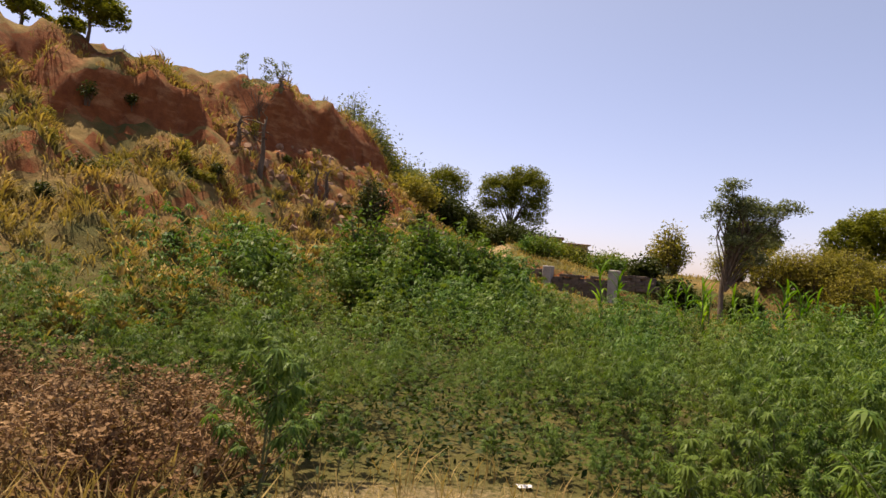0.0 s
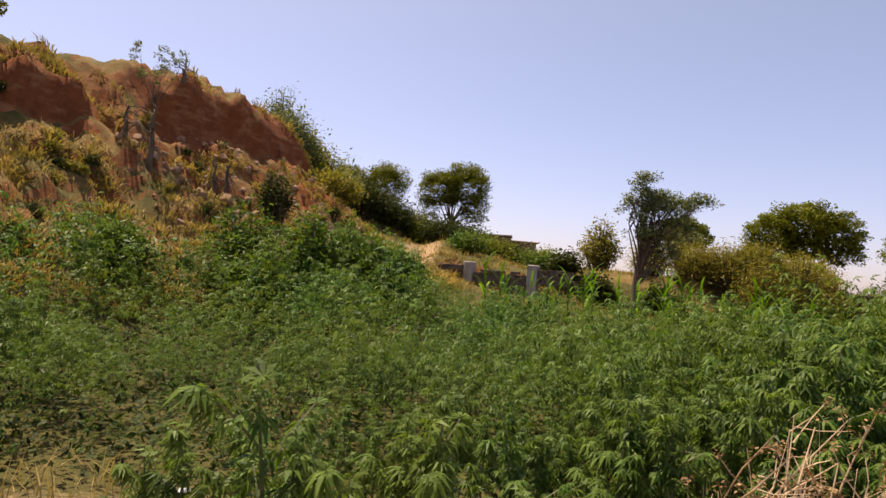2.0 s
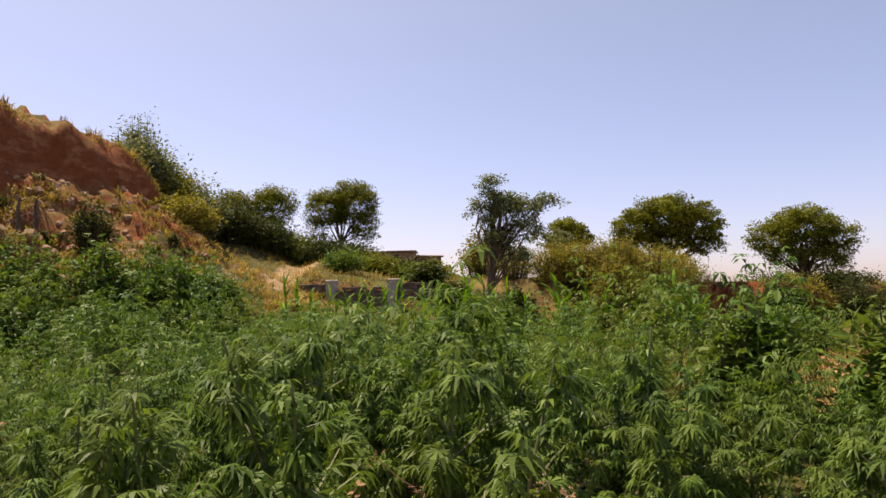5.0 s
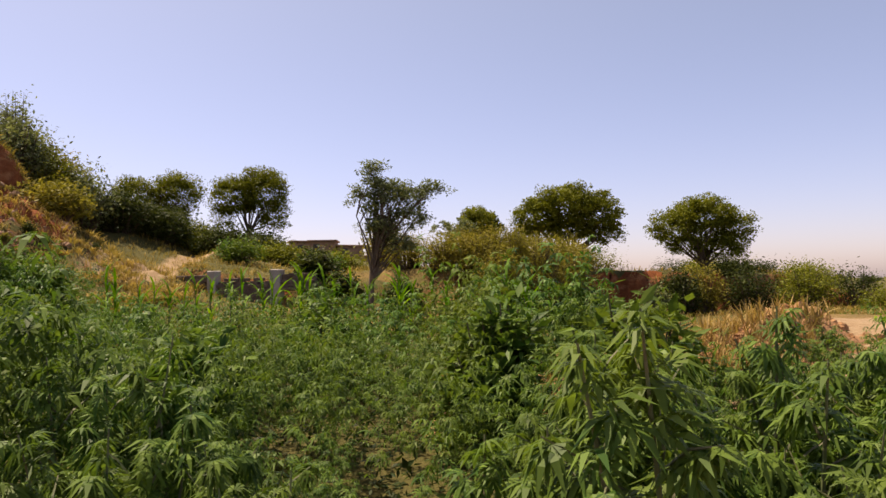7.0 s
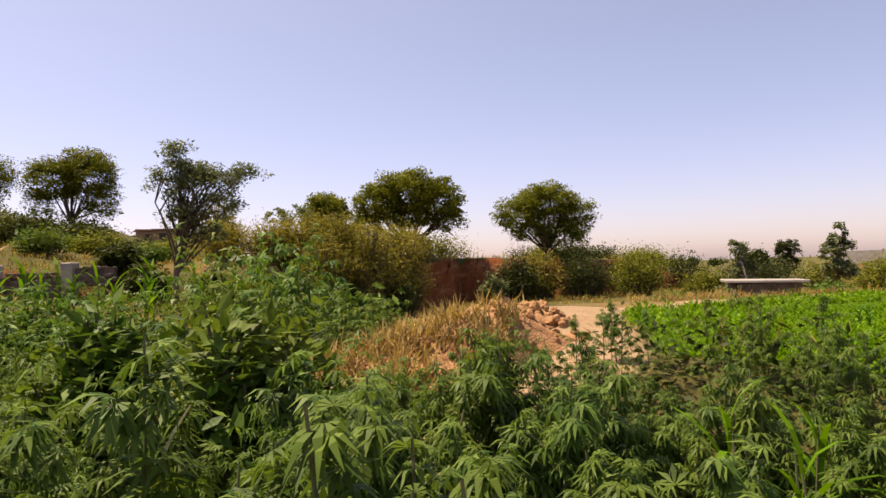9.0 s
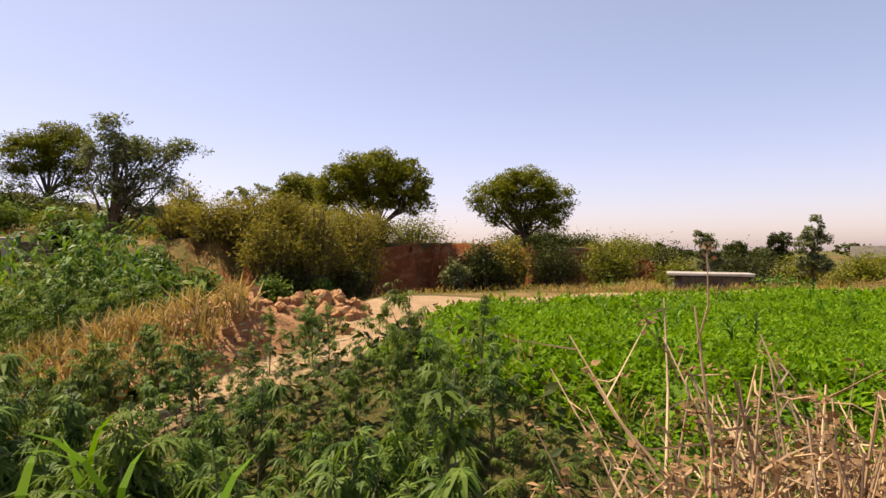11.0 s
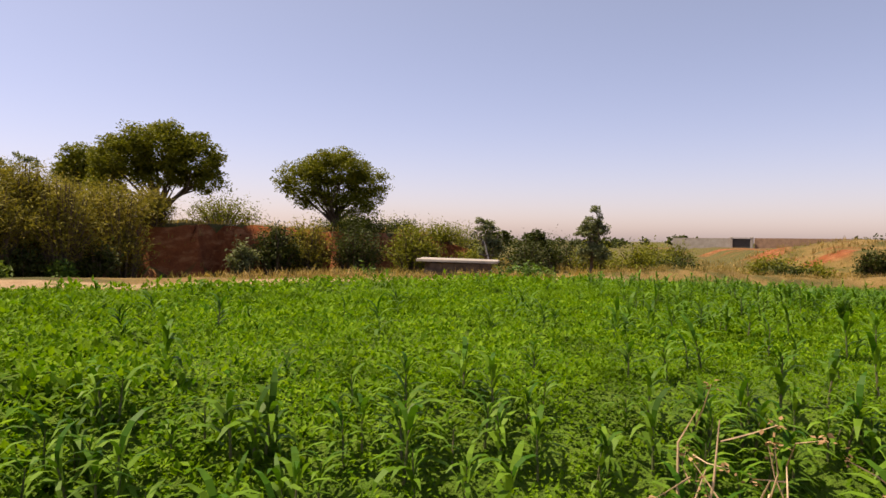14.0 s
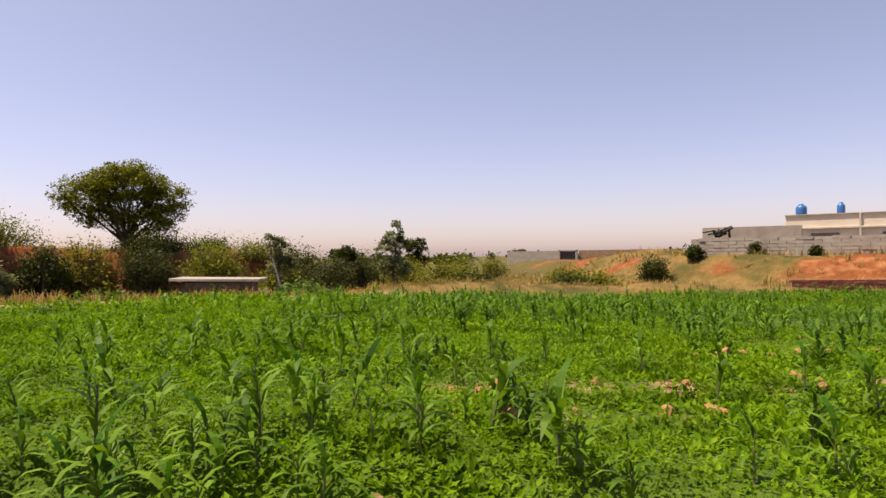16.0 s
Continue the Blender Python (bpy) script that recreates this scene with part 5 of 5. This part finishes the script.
for k in range(3):
    v, f = box(2.6 + 4.6 * k, -0.07, 1.15, 1.9, 0.1, 0.62, 0.01)
    part("window", mesh_of("window", v, f, M_DARK), house, "dark window opening")
    v, f = box(4.9 + 4.6 * k, -0.12, -0.4, 0.14, 0.14, 3.6, 0.01)
    part("drainpipe", mesh_of("drainpipe", v, f, M_WHITE), house)


def ring_solid(profile, sides=16):
    p = np.array(profile)
    return tube(np.c_[np.zeros((len(p), 2)), p[:, 1]], p[:, 0], sides)


for k, (u, s) in enumerate(((0.9, 0.40), (3.6, 0.28))):
    q = house.matrix_basis @ Vector((u, 1.0, 2.24))
    t = root("water_tank", q.x, q.y, q.z, "blue plastic rooftop water tank", "water tank", "tanks on the roof")
    v, f = box(0, 0, 0, s * 1.8, s * 1.8, 0.95, 0.02)
    part("plinth", mesh_of("plinth", v, f, M_PLASTER), t)
    v, f = ring_solid([(0.01, 0.95), (s, 0.95), (s * 1.03, 1.15), (s, 1.2), (s * 1.03, 1.4), (s, 1.45), (s, 1.6), (s * 0.75, 1.75), (s * 0.4, 1.82)])
    part("body", mesh_of("body", v, f, M_BLUE, shade=True), t)
    v, f = ring_solid([(s * 0.42, 1.80), (s * 0.42, 1.90), (0.01, 1.92)])
    part("lid", mesh_of("lid", v, f, M_BLUE, shade=True), t)

low = root("low_brick_wall", 52.9, 10.9, 0.0, "low dark red brick wall at the field's edge", "wall", rz=-53)
v, f = box(4.0, 0.0, 0, 8.0, 0.18, 0.62, 0.02)
part("wall_core", mesh_of("wall_core", v, f, M_REDBRICK), low)
blocks(low, 0, 0.05, 8.0, 0.64, 0.26, 0.30, 0.10, M_REDBRICK, "brick", 70, ragged=0.2)

# far compound wall with an iron gate, and low roofs behind
far = root("far_wall", 109.0, 75.8, 0.9, "far grey compound wall with a dark iron gate", "wall", rz=-71)
v, f = box(5.0, 0, -1, 9.6, 0.3, 2.75, 0.03)
part("wall_core", mesh_of("wall_core", v, f, M_BLOCK), far)
v, f = box(11.2, 0.1, -0.5, 2.9, 0.12, 2.2, 0.02)
part("gate", mesh_of("gate", v, f, M_DARK), far, "dark iron gate")
for x in (9.7, 12.75):
    v, f = box(x, 0, -1, 0.4, 0.4, 2.95, 0.03)
    part("gatepost", mesh_of("gatepost", v, f, M_BLOCK), far)
v, f = box(20.0, 0.6, -1, 14.0, 0.3, 2.8, 0.03)
part("wall_core", mesh_of("wall_core", v, f, M_MUDBRICK), far, "brown mud wall")
v, f = box(11.2, 0, 1.75, 3.2, 0.5, 0.12, 0.02)
part("lintel", mesh_of("lintel", v, f, M_CONCRETE), far)

# mud houses on the rise
for k, (x, y, w, h, rz, mat) in enumerate(((7.8, 88.9, 4.0, 1.9, 10, M_MUDBRICK), (10.1, 76.3, 2.8, 1.5, -8, M_MUDBRICK), (12.9, 76.5, 2.9, 1.15, 4, M_MUDBRICK), (14.5, 86.0, 3.4, 1.0, 12, M_MUDBRICK))):
    z = H(x, y)
    hs = root("mud_house", x, y, z, "low brown mud-brick house with a flat roof", "house", "houses on the rise", rz=rz)
    v, f = box(0, 0, -0.6, w, 3.0, h + 0.6, 0.06, 0.03, np.random.default_rng(k))
    part("wall", mesh_of("wall", v, f, mat), hs)
    v, f = box(0, 0, h, w + 0.5, 3.5, 0.16, 0.03, 0.02, np.random.default_rng(k + 9))
    part("roof", mesh_of("roof", v, f, M_MUDBRICK), hs)
    v, f = box(-w * 0.22, -1.52, 0.1, 0.7, 0.06, h * 0.72, 0.01)
    part("door", mesh_of("door", v, f, M_DARK), hs)

# mounds of dug earth by the track
def mound(x, y, w, d, h, seed):
    r = np.random.default_rng(seed)
    ob = root("earth_mound", x, y, H(x, y) - 0.05, "heap of crumbly orange earth by the track", "earth heap")
    n, m = 36, 14
    a, t = np.meshgrid(np.arange(n) * 2 * np.pi / n, np.linspace(0, 1, m))
    rr = t * (1 + 0.25 * (fbm(np.cos(a) * 2 + seed, np.sin(a) * 2, seed) - 0.5))
    z = h * np.clip(1.25 - 1.25 * t ** 1.7, 0, 1) ** 1.1 * (0.25 + 1.1 * fbm(np.cos(a) * t * 2.0 + seed, np.sin(a) * t * 2.0, seed + 1)) - 0.12 * t
    v = np.stack([np.cos(a) * rr * w / 2, np.sin(a) * rr * d / 2, z], -1).reshape(-1, 3) + r.normal(0, 0.038, (n * m, 3))
    i, j = np.meshgrid(np.arange(m - 1), np.arange(n), indexing="ij")
    f = np.stack([i * n + j, i * n + (j + 1) % n, (i + 1) * n + (j + 1) % n, (i + 1) * n + j], -1).reshape(-1, 4)
    part("earth", mesh_of("earth", v, f, M_CLOD, shade=True), ob)
    q = v[r.choice(len(v), 280)]
    c, cf = box(0, 0, -0.5, 1, 1, 1, 0.25)
    k = len(q)
    part("clod", mesh_of("clod", *spread(c, cf, q, turn(r.uniform(0, 6.28, k), r.uniform(0, 6.28, k), r.uniform(0, 6.28, k)), r.uniform(0.03, 0.13, k)), M_CLOD), ob)["kind"] = "stuff"


for k, (x, y, w, d, h) in enumerate(((15.4, 9.6, 3.2, 2.2, 0.48), (13.8, 9.9, 3.8, 2.2, 0.62), (16.3, 10.4, 2.0, 1.6, 0.30), (12.2, 10.4, 3.4, 2.0, 0.6))):
    mound(x, y, w, d, h, 30 + k)
hx_, hy_ = sample(520, 11.0, 15.4, 8.6, 11.4, lambda x, y: np.abs(y - 9.8 + 0.3 * (x - 13.5)) < 0.9)
gb = np.repeat(np.stack([hx_, hy_, height(hx_, hy_) + 0.5 * np.clip(1.0 - np.abs(hy_ - 9.8 + 0.3 * (hx_ - 13.5)) ** 1.5, 0, 1)], -1), 12, 0) + rng.normal(0, 0.05, (len(hx_) * 12, 3)) * (1, 1, 0.2)
gs = rng.uniform(0.18, 0.45, len(gb))
bb = blade(2, 0.5, 0.05)
stuff("heap_grass", [spread(bb[0], bb[1], gb, turn(rng.uniform(0, 6.28, len(gb)), rng.normal(-0.1, 0.35, len(gb)), np.zeros(len(gb))), np.stack([gs, gs, gs], -1))], M_DRYGRASS, "pinkish dry grass over the earth heap", "dry grass")

# stones and clods fallen below the cut faces
r = np.random.default_rng(15)
v_, u_ = r.uniform(6, 20, 420), r.uniform(-1.5, 3.6, 420)
x, y = -10.4 - u_ * 0.878 + v_ * 0.478, 17.5 + u_ * 0.478 + v_ * 0.878
c, cf = box(0, 0, -0.5, 1, 1, 1, 0.25)
k = len(x)
tagged(new("rubble", mesh_of("rubble", *spread(c, cf, np.stack([x, y, height(x, y)], -1), turn(r.uniform(0, 6.28, k), r.uniform(0, 6.28, k), r.uniform(0, 6.28, k)), np.abs(r.normal(0.06, 0.12, k)) + 0.05), M_ROCK)), "fallen pinkish stones and clods below the cut face", "rubble", kind="stuff")
fx, fy = sample(6000, 20, 36, -4, 11, lambda x, y: strips(x, y) > 0.3)
k = len(fx)
tagged(new("field_clods", mesh_of("field_clods", *spread(c, cf, np.stack([fx, fy, height(fx, fy)], -1), turn(r.uniform(0, 6.28, k), r.uniform(0, 6.28, k), r.uniform(0, 6.28, k)), np.abs(r.normal(0.03, 0.03, k)) + 0.02), M_CLOD)), "dry clods of earth on bare strips of the field", "clods", kind="stuff")


def litter(x, y, s, seed):
    r = np.random.default_rng(seed)
    g = np.linspace(-1, 1, 5)
    a, b = np.meshgrid(g, g)
    z = r.normal(0, 0.12, a.shape) * (1 - 0.3 * np.hypot(a, b)) + 0.14
    v = np.stack([a * 1.25 + r.normal(0, 0.08, a.shape), b * 0.8 + r.normal(0, 0.08, a.shape), z], -1).reshape(-1, 3) * s
    i, j = np.meshgrid(np.arange(4), np.arange(4), indexing="ij")
    f = np.stack([i * 5 + j, i * 5 + j + 1, (i + 1) * 5 + j + 1, (i + 1) * 5 + j], -1).reshape(-1, 4)
    ob = new("paper_scrap", mesh_of("paper_scrap", v, f, M_PAPER))
    ob.matrix_basis = pose(x, y, H(x, y) + 0.02, 0, 0, seed * 40)
    tagged(ob, "crumpled white scrap of paper lying in dry grass", "litter", "litter in the grass")


for k, (x, y, s) in enumerate(((1.95, 5.95, 0.11), (-0.7, 5.1, 0.12), (0.75, 6.05, 0.06))):
    litter(x, y, s, 3 + k)
